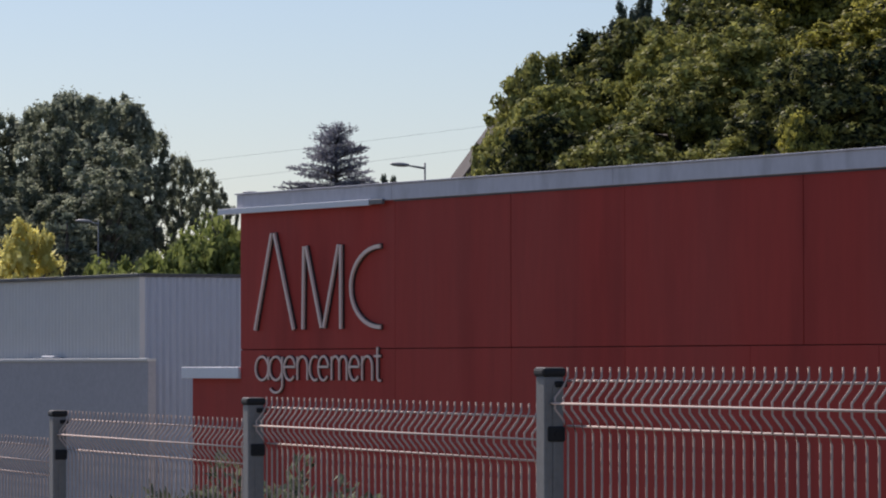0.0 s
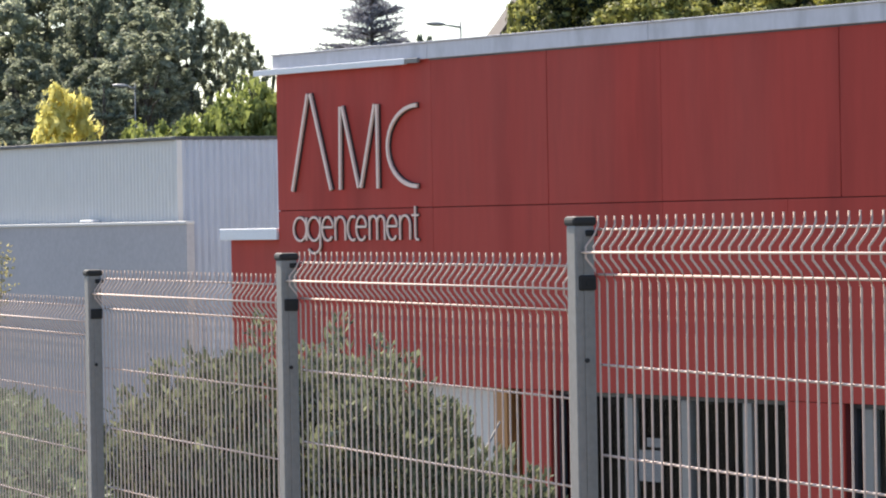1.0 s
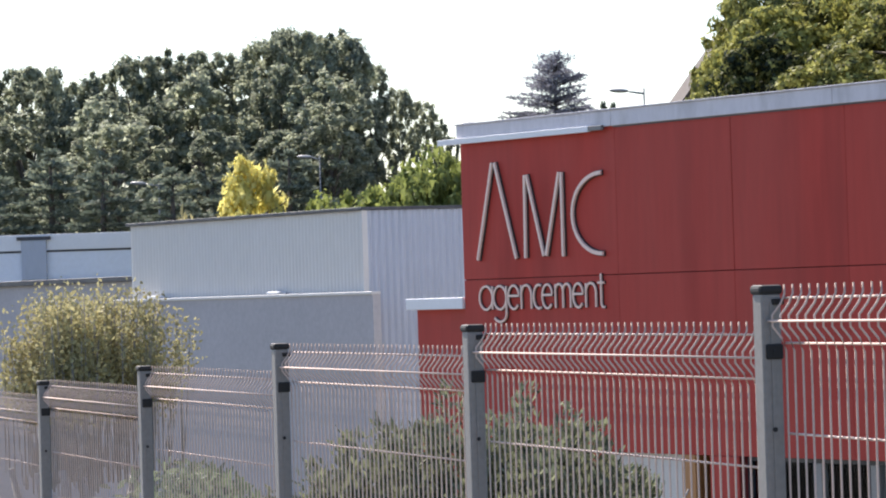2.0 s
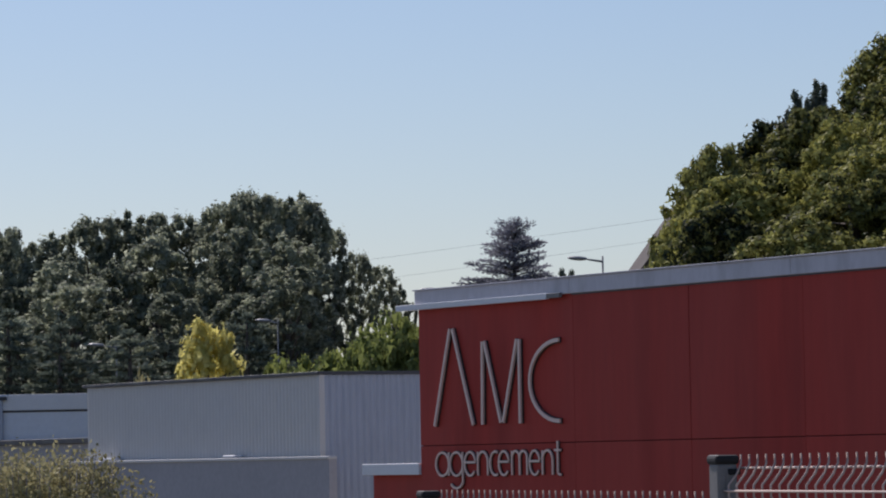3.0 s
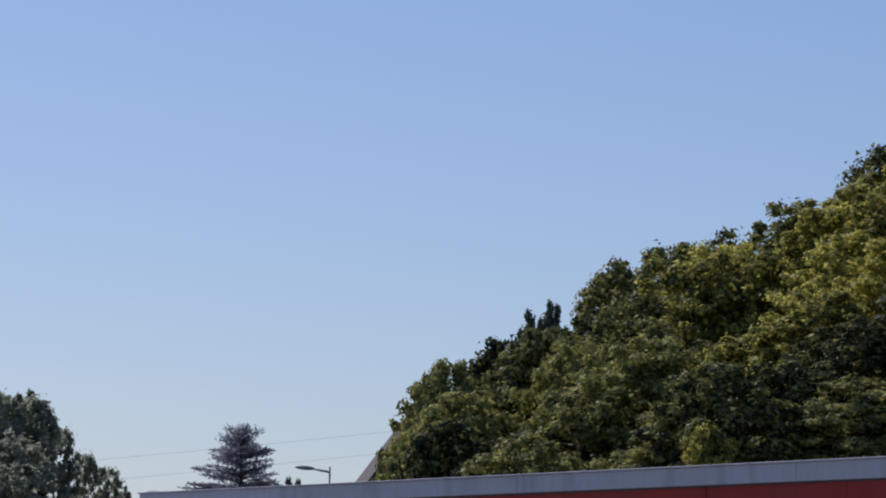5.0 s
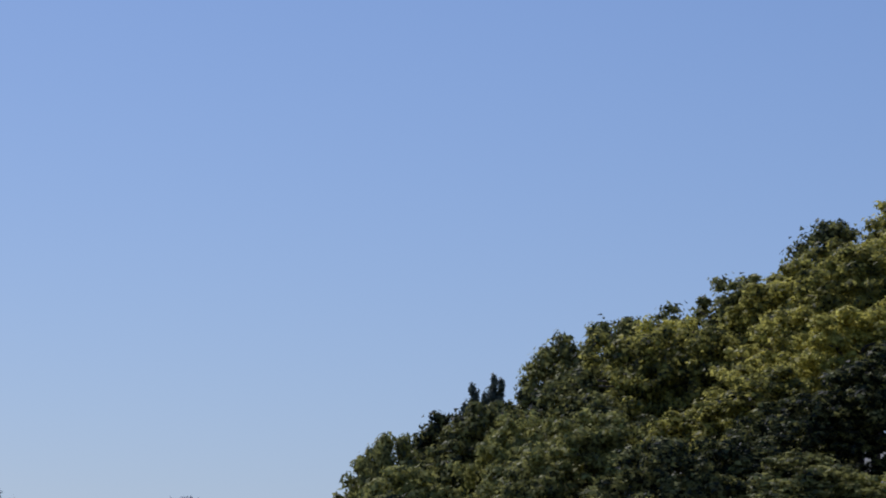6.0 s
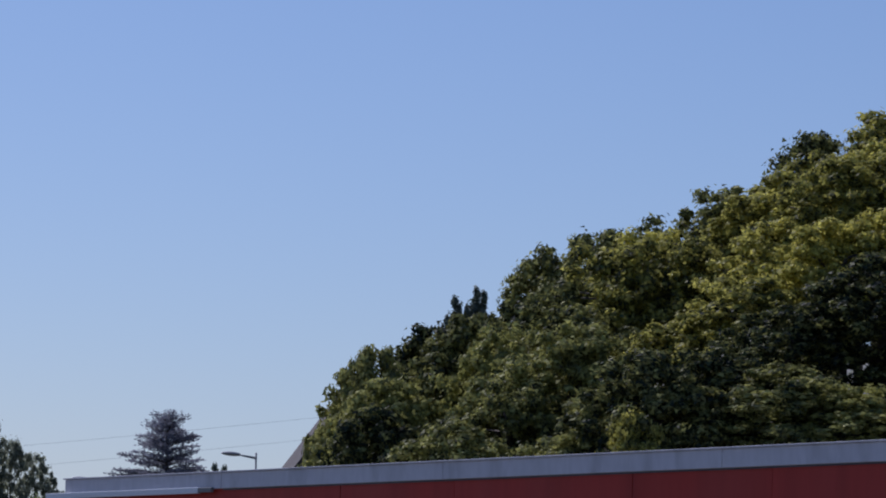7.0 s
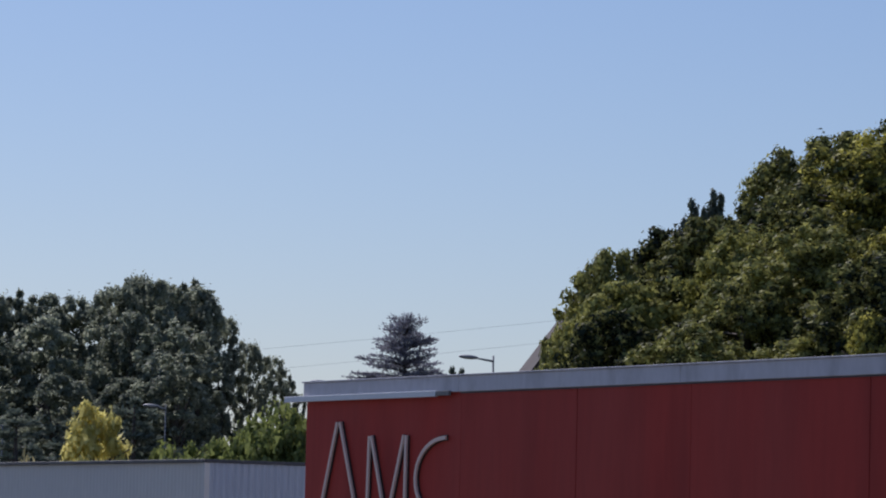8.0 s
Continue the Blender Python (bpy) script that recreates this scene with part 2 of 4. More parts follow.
def ground_z(x, y):
    """Path at the fence, a bank down to the yard behind it, a wooded hill behind the building, gentle rises far off."""
    q = (x - FENCE_O.x) * SEAT.x + (y - FENCE_O.y) * SEAT.y
    z = -0.10 - 0.034 * np.clip(y - 9, 0, 40) * (1 - smooth(0, 9, q)) - 2.65 * smooth(0.5, 9, q)
    hill = smooth(66, 92, y) * np.clip((x + 2.0) * 0.62, 0, 30) * smooth(-2, 5, x) * (1 - 0.6 * smooth(180, 420, y))
    far = 2.0 * smooth(90, 150, y) * (1 - smooth(-8, 4, x))
    roll_far = 9 * smooth(250, 900, np.hypot(x, y)) * (0.5 + 0.5 * np.sin(x * 0.004 + 1))
    return z + hill + far + roll_far


def gz(x, y):
    return float(ground_z(np.array(float(x)), np.array(float(y))))


def axis(lo, hi, near_lo, near_hi, step):
    mid = np.arange(near_lo, near_hi + 0.01, step)
    out = []
    d, p = step * 1.5, near_hi
    while p < hi:
        p = min(hi, p + d)
        out.append(p)
        d *= 1.35
    neg, d, p = [], step * 1.5, near_lo
    while p > lo:
        p = max(lo, p - d)
        neg.append(p)
        d *= 1.35
    return np.array(neg[::-1] + list(mid) + out)


def grid_mesh(name, xs, ys):
    X, Y = np.meshgrid(xs, ys)
    co = np.stack([X, Y, ground_z(X, Y)], -1).reshape(-1, 3)
    n, m_ = len(xs), len(ys)
    i = np.arange(m_ - 1)[:, None] * n + np.arange(n - 1)[None]
    f = np.stack([i, i + 1, i + n + 1, i + n], -1).reshape(-1, 4)
    return quads(name, co, f)


def quads(name, co, f, smoothed=False):
    """A mesh from arrays of corners and four-cornered faces."""
    me = bpy.data.meshes.new(name)
    me.vertices.add(len(co))
    me.vertices.foreach_set("co", np.ascontiguousarray(co, np.float32).ravel())
    me.loops.add(len(f) * 4)
    me.loops.foreach_set("vertex_index", np.ascontiguousarray(f, np.int32).ravel())
    me.polygons.add(len(f))
    me.polygons.foreach_set("loop_start", np.arange(0, len(f) * 4, 4, dtype=np.int32))
    me.update(calc_edges=True)
    me.validate()
    return me


GROUND = mat("dry_ground", (0.125, 0.12, 0.10), 0.95, vary=0.3, scale=0.25, fine=9, bump=0.5, stain=(0.09, 0.11, 0.04), stain_scale=0.12)
tagged(place("ground", grid_mesh("ground", axis(-2500, 2500, -30, 30, 1.0), axis(-600, 3000, -4, 120, 1.0)), GROUND),
       "dry grassy ground falling from a path to a yard", "ground", kind="structure")


# ---- the red building ----
def local_frame(x, y, degrees_z=-58.44):
    return pose(x, y, 0, 0, 0, degrees_z)


YARD = -2.75
LINTEL, SEAM, EAVE, TOP = -0.435, 1.883, 3.82, 4.03
LONG, DEEP = 26.0, 14.0
red = thing("red_building", local_frame(-2.266, 58.0), "flat-roofed workshop clad in dark red panels with pale metal fascia", "building")
OPENINGS = [(3.53, 5.49), (5.81, 6.17), (6.84, 11.83), (12.90, 17.9), (19.0, 24.0)]


def red_walls():
    bm = bmesh.new()
    x = 0.0
    for a, b in OPENINGS + [(LONG, LONG)]:
        box(bm, x, 0, YARD - 0.6, a, 0.3, LINTEL)
        x = b
    box(bm, 0, 0, LINTEL, LONG, 0.3, TOP - 0.02)
    part("front_wall", bm, RED_CORE, red)
    part("side_wall", boxed(0, 0.3, YARD - 0.6, 0.3, DEEP, TOP - 0.02), CLAD, red)
    part("end_wall", boxed(LONG - 0.3, 0.3, YARD - 0.6, LONG, DEEP, TOP - 0.02), CLAD, red)
    part("rear_wall", boxed(0.3, DEEP - 0.3, YARD - 0.6, LONG - 0.3, DEEP, TOP - 0.02), CLAD, red)
    part("roof", boxed(0.3, 0.3, TOP - 0.35, LONG - 0.3, DEEP - 0.3, TOP - 0.12), ROOFING, red)
    # floor and added partition carry the room's darkness in their colour
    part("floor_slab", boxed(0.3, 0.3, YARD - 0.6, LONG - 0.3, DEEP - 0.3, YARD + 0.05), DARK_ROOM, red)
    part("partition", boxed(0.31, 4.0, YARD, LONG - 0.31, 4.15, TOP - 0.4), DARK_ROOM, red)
    # thin cladding panels, proud of the wall with open joints
    T0, T1 = -0.03, -0.002
    ups = [0.0, 4.11, 6.88, 9.38, 12.92, 15.42, 17.92, 20.42, 22.92, LONG]
    wide = {6.88: 0.007, 12.92: 0.007, 0.0: 0.0, LONG: 0.0}
    for a, b in zip(ups, ups[1:]):
        part("cladding_panel", boxed(a + wide.get(a, 0.003), T0, SEAM + 0.006, b - wide.get(b, 0.003), T1, EAVE, bevel=0.003), RED, red)
    downs = [0.0, 4.11, 6.88, 9.38, 11.9, 14.28, 16.8, 19.3, 21.8, LONG]
    for a, b in zip(downs, downs[1:]):
        part("cladding_panel", boxed(a + 0.003, T0, LINTEL, b - 0.003, T1, SEAM - 0.006, bevel=0.003), RED, red)
    x = 0.0
    for a, b in OPENINGS + [(LONG, LONG)]:
        if b != 6.17:
            part("cladding_panel", boxed(x + 0.004, T0, YARD - 0.4, a - 0.004, T1, LINTEL - 0.008, bevel=0.004), RED, red)
        x = b


def red_trim():
    # metal fascia in lengths with visible laps
    cuts = [-0.03, 4.1, 9.2, 14.6, 20.3, LONG + 0.06]
    for a, b in zip(cuts, cuts[1:]):
        part("fascia", boxed(a, -0.075, EAVE, b - 0.006, -0.002, TOP, bevel=0.008), LILAC, red)
    part("fascia", boxed(-0.035, 0.0, EAVE, -0.002, DEEP, TOP, bevel=0.008), LILAC, red)
    part("coping", boxed(-0.05, -0.10, TOP, LONG + 0.1, 0.34, TOP + 0.018, bevel=0.004), LILAC, red)
    bm = boxed(-0.48, -0.13, EAVE - 0.055, 3.60, -0.078, EAVE + 0.025, bevel=0.006)
    part("light_strip", bm, WHITE, red, "white metal strip under the fascia")
    part("strip_bracket", boxed(3.60, -0.125, EAVE - 0.045, 3.93, -0.078, EAVE + 0.018, bevel=0.006), GALV, red)
    part("drip_edge", boxed(4.1, -0.045, EAVE - 0.02, LONG, -0.031, EAVE - 0.001), TRIM_DARK, red)


def window_unit(a, b, posts):
    w = new("window")
    w.parent = red
    z0, z1 = YARD + 0.35, LINTEL
    bm = bmesh.new()
    for q in ((a, z0, a + 0.06, z1), (b - 0.06, z0, b, z1), (a + 0.06, z1 - 0.06, b - 0.06, z1), (a + 0.06, z0, b - 0.06, z0 + 0.07)):
        box(bm, q[0], 0.10, q[1], q[2], 0.17, q[3])
    part("window_frame", bm, TRIM_DARK, w)
    for p in posts:
        part("mullion", boxed(p - 0.09, 0.08, z0 + 0.07, p + 0.09, 0.18, z1 - 0.06, bevel=0.008), FRAME_ALU, w)
    edges = [a + 0.06] + [e for p in posts for e in (p - 0.09, p + 0.09)] + [b - 0.06]
    for x0, x1 in zip(edges[::2], edges[1::2]):
        pane = part("pane", boxed(x0, 0.130, z0 + 0.07, x1, 0.136, z1 - 0.06), GLASS, w)
        pane.visible_shadow = False
    part("sill_wall", boxed(a, 0.02, YARD - 0.5, b, 0.28, z0 - 0.03), RED, w)
    part("window_sill", boxed(a, -0.04, z0 - 0.03, b, 0.2, z0), FRAME_ALU, w)
    return w


red_walls()
red_trim()
window_unit(6.84, 11.83, [7.2, 8.41, 9.62, 10.88])
window_unit(12.90, 17.9, [13.2, 14.4, 15.6, 16.8])
window_unit(19.0, 24.0, [20.2, 21.4, 22.6])
shutter = new("roller_shutter")
shutter.parent = red
x = 3.53
while x < 5.48:
    part("slat", boxed(x, 0.06, YARD, min(x + 0.163, 5.49), 0.10, LINTEL, bevel=0.01), SHUTTER, shutter)
    x += 0.17
part("door_post", boxed(5.49, -0.02, YARD - 0.5, 5.81, 0.25, LINTEL - 0.002, bevel=0.008), WOOD, red, "orange-brown wooden door post")
# two pale rectangles just in front of the glass
notice = part("notice", boxed(8.56, 0.122, -1.50, 9.06, 0.127, -1.12), PANE_PATCH, None)
notice.matrix_basis = local_frame(-2.266, 58.0)
tagged(notice, "pale grey rectangle on the window pane", "notice")
small_patch = part("notice", boxed(8.74, 0.122, -1.08, 9.06, 0.127, -0.97), PANE_PATCH, None)
small_patch.matrix_basis = local_frame(-2.266, 58.0)
tagged(small_patch, "small pale strip on the window pane", "notice")

# low annex beside the corner
annex = thing("annex", local_frame(-2.266, 58.0), "small dark red annex with a white roof edge", "building")
part("front_wall", boxed(-1.55, 0.06, YARD - 0.6, -0.02, 0.2, 1.485), RED, annex)
part("body", boxed(-1.53, 0.2, YARD - 0.6, -0.04, 5.0, 1.485), CLAD, annex)
part("roof_edge", boxed(-1.67, -0.06, 1.485, -0.02, 5.1, 1.645, bevel=0.01), WHITE, annex, "white metal roof edge")


# ---- sign on the wall ----
def bar(bm, a, b, w, depth=(-0.085, -0.032)):
    a, b = Vector((a[0], 0, a[1])), Vector((b[0], 0, b[1]))
    d = (b - a).normalized()
    n = Vector((-d.z, 0, d.x)) * w / 2
    lo, hi = [], []
    for p in (a - n, b - n, b + n, a + n):
        lo.append(bm.verts.new((p.x, depth[0], p.z)))
        hi.append(bm.verts.new((p.x, depth[1], p.z)))
    bm.faces.new(lo)
    bm.faces.new(hi[::-1])
    for i in range(4):
        j = (i + 1) % 4
        bm.faces.new((lo[j], lo[i], hi[i], hi[j]))


def stroke(bm, pts, w, depth):
    """A flat-faced raised line of width w through pts of the wall plane."""
    rings = []
    for i, p in enumerate(pts):
        d = (Vector(pts[min(i + 1, len(pts) - 1)]) - Vector(pts[max(i - 1, 0)])).normalized()
        nx, nz = -d.y * w / 2, d.x * w / 2
        rings.append([bm.verts.new((p[0] + sg * nx, y, p[1] + sg * nz)) for sg, y in ((-1, depth[0]), (1, depth[0]), (1, depth[1]), (-1, depth[1]))])
    for r0, r1 in zip(rings, rings[1:]):
        for k in range(4):
            bm.faces.new((r0[k], r0[(k + 1) % 4], r1[(k + 1) % 4], r1[k]))
    bm.faces.new(rings[0][::-1])
    bm.faces.new(rings[-1])


def oval(cx, cz, rx, rz, a0, a1, n=16):
    return [(cx + rx * math.cos(radians(q)), cz + rz * math.sin(radians(q))) for q in np.linspace(a0, a1, n)]


def letter_strokes(ch, x0, x1, z0, z1):
    """The strokes of one thin round lower-case letter between x0 and x1, from the base line z0 to the x-height z1."""
    cx, cz, rx, rz = (x0 + x1) / 2, (z0 + z1) / 2, (x1 - x0) / 2, (z1 - z0) / 2
    if ch == "a":
        return [oval(cx, cz, rx, rz, 0, 360, 22), [(x1, z1), (x1, z0)]]
    if ch == "g":
        return [oval(cx, cz, rx, rz, 0, 360, 22), [(x1, z1), (x1, z0 - 0.06)] + oval(cx, z0 - 0.06, rx, 0.11, -20, -150, 10)]
    if ch == "e":
        return [oval(cx, cz, rx, rz, 12, 318, 22), [(x0 + 0.01, cz + 0.02), (x1 - 0.005, cz + 0.02)]]
    if ch == "c":
        return [oval(cx + 0.05, cz, rx + 0.05, rz, 65, 295, 18)]
    if ch == "n":
        return [[(x0, z0), (x0, z1)], oval(cx, z1 - rx, rx, rx, 175, 0, 12) + [(x1, z0)]]
    if ch == "m":
        r = rx / 2
        return [[(x0, z0), (x0, z1)], oval(x0 + r, z1 - r, r, r, 175, 0, 10) + [(cx, z0)], oval(cx + r, z1 - r, r, r, 175, 0, 10) + [(x1, z0)]]
    return [[(cx, z1 + 0.12), (cx, z0 + 0.03), (cx + 0.03, z0), (x1, z0)], [(x0, z1), (x1, z1)]]


def sign():
    s = thing("wall_sign", local_frame(-2.266, 58.0), "raised pale metal strokes and lettering on the red wall", "sign")
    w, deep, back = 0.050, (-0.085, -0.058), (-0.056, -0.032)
    # a dark layer, slightly wider than the face, edges every stroke
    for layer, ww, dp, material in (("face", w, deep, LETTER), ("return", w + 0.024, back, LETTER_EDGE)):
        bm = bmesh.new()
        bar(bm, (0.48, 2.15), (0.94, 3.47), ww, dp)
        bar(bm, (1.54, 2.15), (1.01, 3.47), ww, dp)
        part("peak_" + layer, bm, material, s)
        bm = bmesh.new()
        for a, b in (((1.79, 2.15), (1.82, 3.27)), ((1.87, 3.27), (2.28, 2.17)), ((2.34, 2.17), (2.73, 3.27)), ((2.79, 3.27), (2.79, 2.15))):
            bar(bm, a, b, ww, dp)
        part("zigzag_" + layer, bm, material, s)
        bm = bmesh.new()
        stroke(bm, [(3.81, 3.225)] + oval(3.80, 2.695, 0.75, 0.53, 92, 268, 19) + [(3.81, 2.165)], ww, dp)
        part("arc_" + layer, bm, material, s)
    ends = (0.47, 0.83, 0.86, 1.21, 1.26, 1.56, 1.62, 1.89, 1.95, 2.13, 2.18, 2.45, 2.53, 2.93, 2.99, 3.25, 3.32, 3.58, 3.63, 3.79)
    for ch, x0, x1 in zip("agencement", ends[::2], ends[1::2]):
        letter = new("letter")
        letter.parent = s
        # the small letters get the same wider dark layer behind
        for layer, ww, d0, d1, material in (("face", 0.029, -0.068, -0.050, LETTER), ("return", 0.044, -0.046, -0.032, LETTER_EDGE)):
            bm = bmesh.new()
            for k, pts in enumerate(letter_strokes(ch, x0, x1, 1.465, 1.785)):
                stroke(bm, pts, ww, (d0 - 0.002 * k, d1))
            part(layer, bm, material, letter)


sign()


# ---- the grey building ----
def ribbed(name, length, z0, z1, material, parent, m, pitch=0.125, deep=0.006):
    """Vertical trapezoid-ribbed sheet along local x, its crests towards local -y."""
    xs, ys = [], []
    k = 0.0
    while k < length:
        for dx, y in ((0, 0), (0.30, 0), (0.42, -deep), (0.88, -deep)):
            if k + dx * pitch < length:
                xs.append(k + dx * pitch)
                ys.append(y)
        k += pitch
    xs.append(length)
    ys.append(ys[-1])
    n = len(xs)
    co = np.zeros((2 * n, 3))
    co[:n, 0] = co[n:, 0] = xs
    co[:n, 1] = co[n:, 1] = ys
    co[:n, 2], co[n:, 2] = z0, z1
    i = np.arange(n - 1)
    me = quads(name, co, np.stack([i, i + 1, i + n + 1, i + n], -1))
    ob = place(name, me, material, parent)
    ob.matrix_basis = m
    return ob


grey = thing("grey_building", local_frame(-4.31, 68.0), "flat-roofed hall with ribbed grey cladding above a plain rendered base", "building")
GREY_TOP, BASE_TOP = 3.165, 1.785
part("core", boxed(-9.0, 0.03, YARD - 0.6, -0.03, 9.0, GREY_TOP - 0.03), CLAD, grey)
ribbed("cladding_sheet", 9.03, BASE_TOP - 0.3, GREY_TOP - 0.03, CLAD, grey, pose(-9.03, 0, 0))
# same sheet on the side face, its shade painted as blue-grey
ribbed("cladding_sheet", 9.0, YARD, GREY_TOP - 0.03, CLAD_SHADE_DOOR, grey, pose(-0.002, 0, 0, 0, 0, 90), deep=0.034)
part("corner_trim", boxed(-0.05, -0.036, BASE_TOP, 0.036, 0.06, GREY_TOP - 0.04), CLAD, grey)
part("roof_edge", boxed(-9.1, -0.07, GREY_TOP - 0.055, 0.07, 9.1, GREY_TOP, bevel=0.008), TRIM_DARK, grey, "dark roof edge trim")
part("base_wall", boxed(-9.6, -0.18, YARD - 0.6, 0.60, -0.04, BASE_TOP - 0.05), RENDERED, grey, "plain mauve-grey rendered base wall")
part("base_coping", boxed(-9.6, -0.21, BASE_TOP - 0.05, 0.62, -0.04, BASE_TOP, bevel=0.01), CLAD, grey)
part("vent_cap", boxed(-3.2, -0.20, BASE_TOP, -2.75, -0.05, BASE_TOP + 0.05, bevel=0.02), WHITE, grey)
part("vent_cap", boxed(-8.0, -0.20, BASE_TOP, -7.5, -0.05, BASE_TOP + 0.05, bevel=0.02), WHITE, grey)

# low wall and pale hall further back
lowhall = thing("low_hall", local_frame(-9.05, 76.3), "long low grey-beige rendered hall", "building")
part("wall", boxed(-16, 0.1, YARD - 0.6, -0.1, 6.0, 2.12), RENDERED, lowhall)
part("roof_edge", boxed(-16.1, 0.0, 2.12, 0.0, 6.1, 2.22, bevel=0.01), TRIM_DARK, lowhall)
pale = thing("pale_hall", pose(-18.8, 118, 0, 0, 0, -3), "pale blue metal-clad hall with a dark gutter", "building")
part("wall", boxed(-6, 0, YARD - 0.6, 7.0, 8, 3.75), PALE_BLUE, pale)
part("upper_band", boxed(-6.03, -0.05, 3.33, 7.03, 8.03, 3.78, bevel=0.01), WHITE, pale)
# solid dark strip stands for the shadow under the upper band
part("shadow_gap", boxed(-6.0, -0.02, 3.27, 7.0, -0.002, 3.325), TRIM_DARK, pale)
part("gutter", boxed(1.6, -0.2, 2.30, 7.1, -0.02, 2.50, bevel=0.02), TRIM_DARK, pale)
d = part("sliding_door", boxed(1.62, -0.14, -2.6, 2.34, -0.06, 3.62, bevel=0.01), CLAD_SHADE_DOOR, pale)
part("rail", boxed(1.5, -0.16, 3.62, 2.46, -0.06, 3.72), TRIM_DARK, d)


# ---- fence ----
def post_mesh(h):
    bm = boxed(-0.031, -0.023, 0, 0.031, 0.023, h, bevel=0.005)
    # slot along the near flank
    box(bm, -0.0335, -0.004, 0.02, -0.0312, 0.004, h - 0.02)
    me = bpy.data.meshes.new("post")
    bm.to_mesh(me)
    bm.free()
    return me


ROWS_Z = [0.0, -0.05, -0.10, -0.30, -0.50, -0.70, -0.90, -0.95, -1.00, -1.20, -1.40, -1.60]
FOLD = {-0.05, -0.95}


def wire_meshes():
    v = bmesh.new()
    pts = [(0, 0, 0.03)]
    for z in ROWS_Z:
        pts.append((0, 0.040 if z in FOLD else 0.0, z))
    pts.append((0, 0, -1.63))
    fine = []
    for i, p in enumerate(pts):
        if 0 < i < len(pts) - 1 and (pts[i][1] or pts[i - 1][1] or pts[i + 1][1]):
            a, b = Vector(pts[i - 1]), Vector(pts[i + 1])
            q = Vector(p)
            fine += [q.lerp(a, min(0.3, 0.016 / (q - a).length)), q.lerp(b, min(0.3, 0.016 / (q - b).length))]
        else:
            fine.append(Vector(p))
    tube(v, fine, 0.0026, 5)
    me = bpy.data.meshes.new("vertical_wire")
    v.to_mesh(me)
    v.free()
    h = bmesh.new()
    tube(h, [(0.0, 0, 0), (2.455, 0, 0)], 0.0027, 6)
    mh = bpy.data.meshes.new("horizontal_wire")
    h.to_mesh(mh)
    h.free()
    return me, mh


def cap_mesh():
    bm = boxed(-0.036, -0.028, 0, 0.036, 0.028, 0.022, bevel=0.008)
    me = bpy.data.meshes.new("cap")
    bm.to_mesh(me)
    bm.free()
    return me


def clip_mesh():
    bm = boxed(-0.037, -0.0245, -0.017, -0.024, 0.016, 0.017, bevel=0.004)
    tube(bm, [(-0.036, -0.004, 0), (-0.040, -0.004, 0)], 0.006, 6)
    me = bpy.data.meshes.new("clip")
    bm.to_mesh(me)
    bm.free()
    return me


def fence():
    """Posts 2.52 m apart, each panel level and a step below the one before it; local x runs along the fence, local y towards the path."""
    (vm, hm), cm, km = wire_meshes(), cap_mesh(), clip_mesh()
    bm = tube(bmesh.new(), [(0.002, 0.0, 0), (-0.004, 0.0, 0)], 0.006, 6)
    bolt_mesh = bpy.data.meshes.new("bolt")
    bm.to_mesh(bolt_mesh)
    bm.free()
    ang = math.degrees(math.atan2(FENCE_D.y, FENCE_D.x))
    root = thing("fence", pose(0, 0, 0), "stepped galvanised welded-mesh fence with black-capped steel posts", "fence")
    tops = {-2: 1.83, -1: 1.745, 0: 1.664, 1: 1.580, 2: 1.520, 3: 1.423, 4: 1.335, 5: 1.26, 6: 1.18, 7: 1.10}
    panel_top = {-2: 1.715, -1: 1.634, 0: 1.552, 1: 1.489, 2: 1.393, 3: 1.310, 4: 1.235, 5: 1.16, 6: 1.08}
    for i, top in tops.items():
        p = FENCE_O + FENCE_D * (2.52 * i + 0.031) + SEAT * 0.023
        base = gz(p.x, p.y) - 0.25
        post = place("post", post_mesh(top - base - 0.02), GALV, root, "galvanised rectangular post", pose(p.x, p.y, base, 0, 0, ang))
        place("cap", cm, BLACK, post, "black plastic cap", pose(0, 0, top - base - 0.022))
        place("bolt", bolt_mesh, BLACK, post, "dark bolt", pose(-0.031, 0, top - base - 0.32))
        near = panel_top.get(i - 1, top)
        place("clip", km, BLACK, post, "black plastic clip", pose(0, 0, near - base - 0.118))
        place("clip", km, BLACK, post, "black plastic clip", pose(0, -0.012, near - base - 0.008) @ Matrix.Diagonal((1, 0.7, 0.4, 1)))
    for i, zt in panel_top.items():
        p = FENCE_O + FENCE_D * (2.52 * i + 0.064) + SEAT * 0.054
        panel = place("mesh_panel", hm, WIRE, root, "folded welded-mesh panel", pose(p.x, p.y, zt, 0, 0, ang))
        for z in ROWS_Z[1:]:
            place("horizontal_wire", hm, WIRE, panel, "", pose(0, 0.040 if z in FOLD else 0.0, z))
        for k in range(45):
            place("vertical_wire", vm, WIRE, panel, "", pose(0.02 + 0.055 * k, 0.005, 0, 0, 0, random.uniform(-1, 1)))


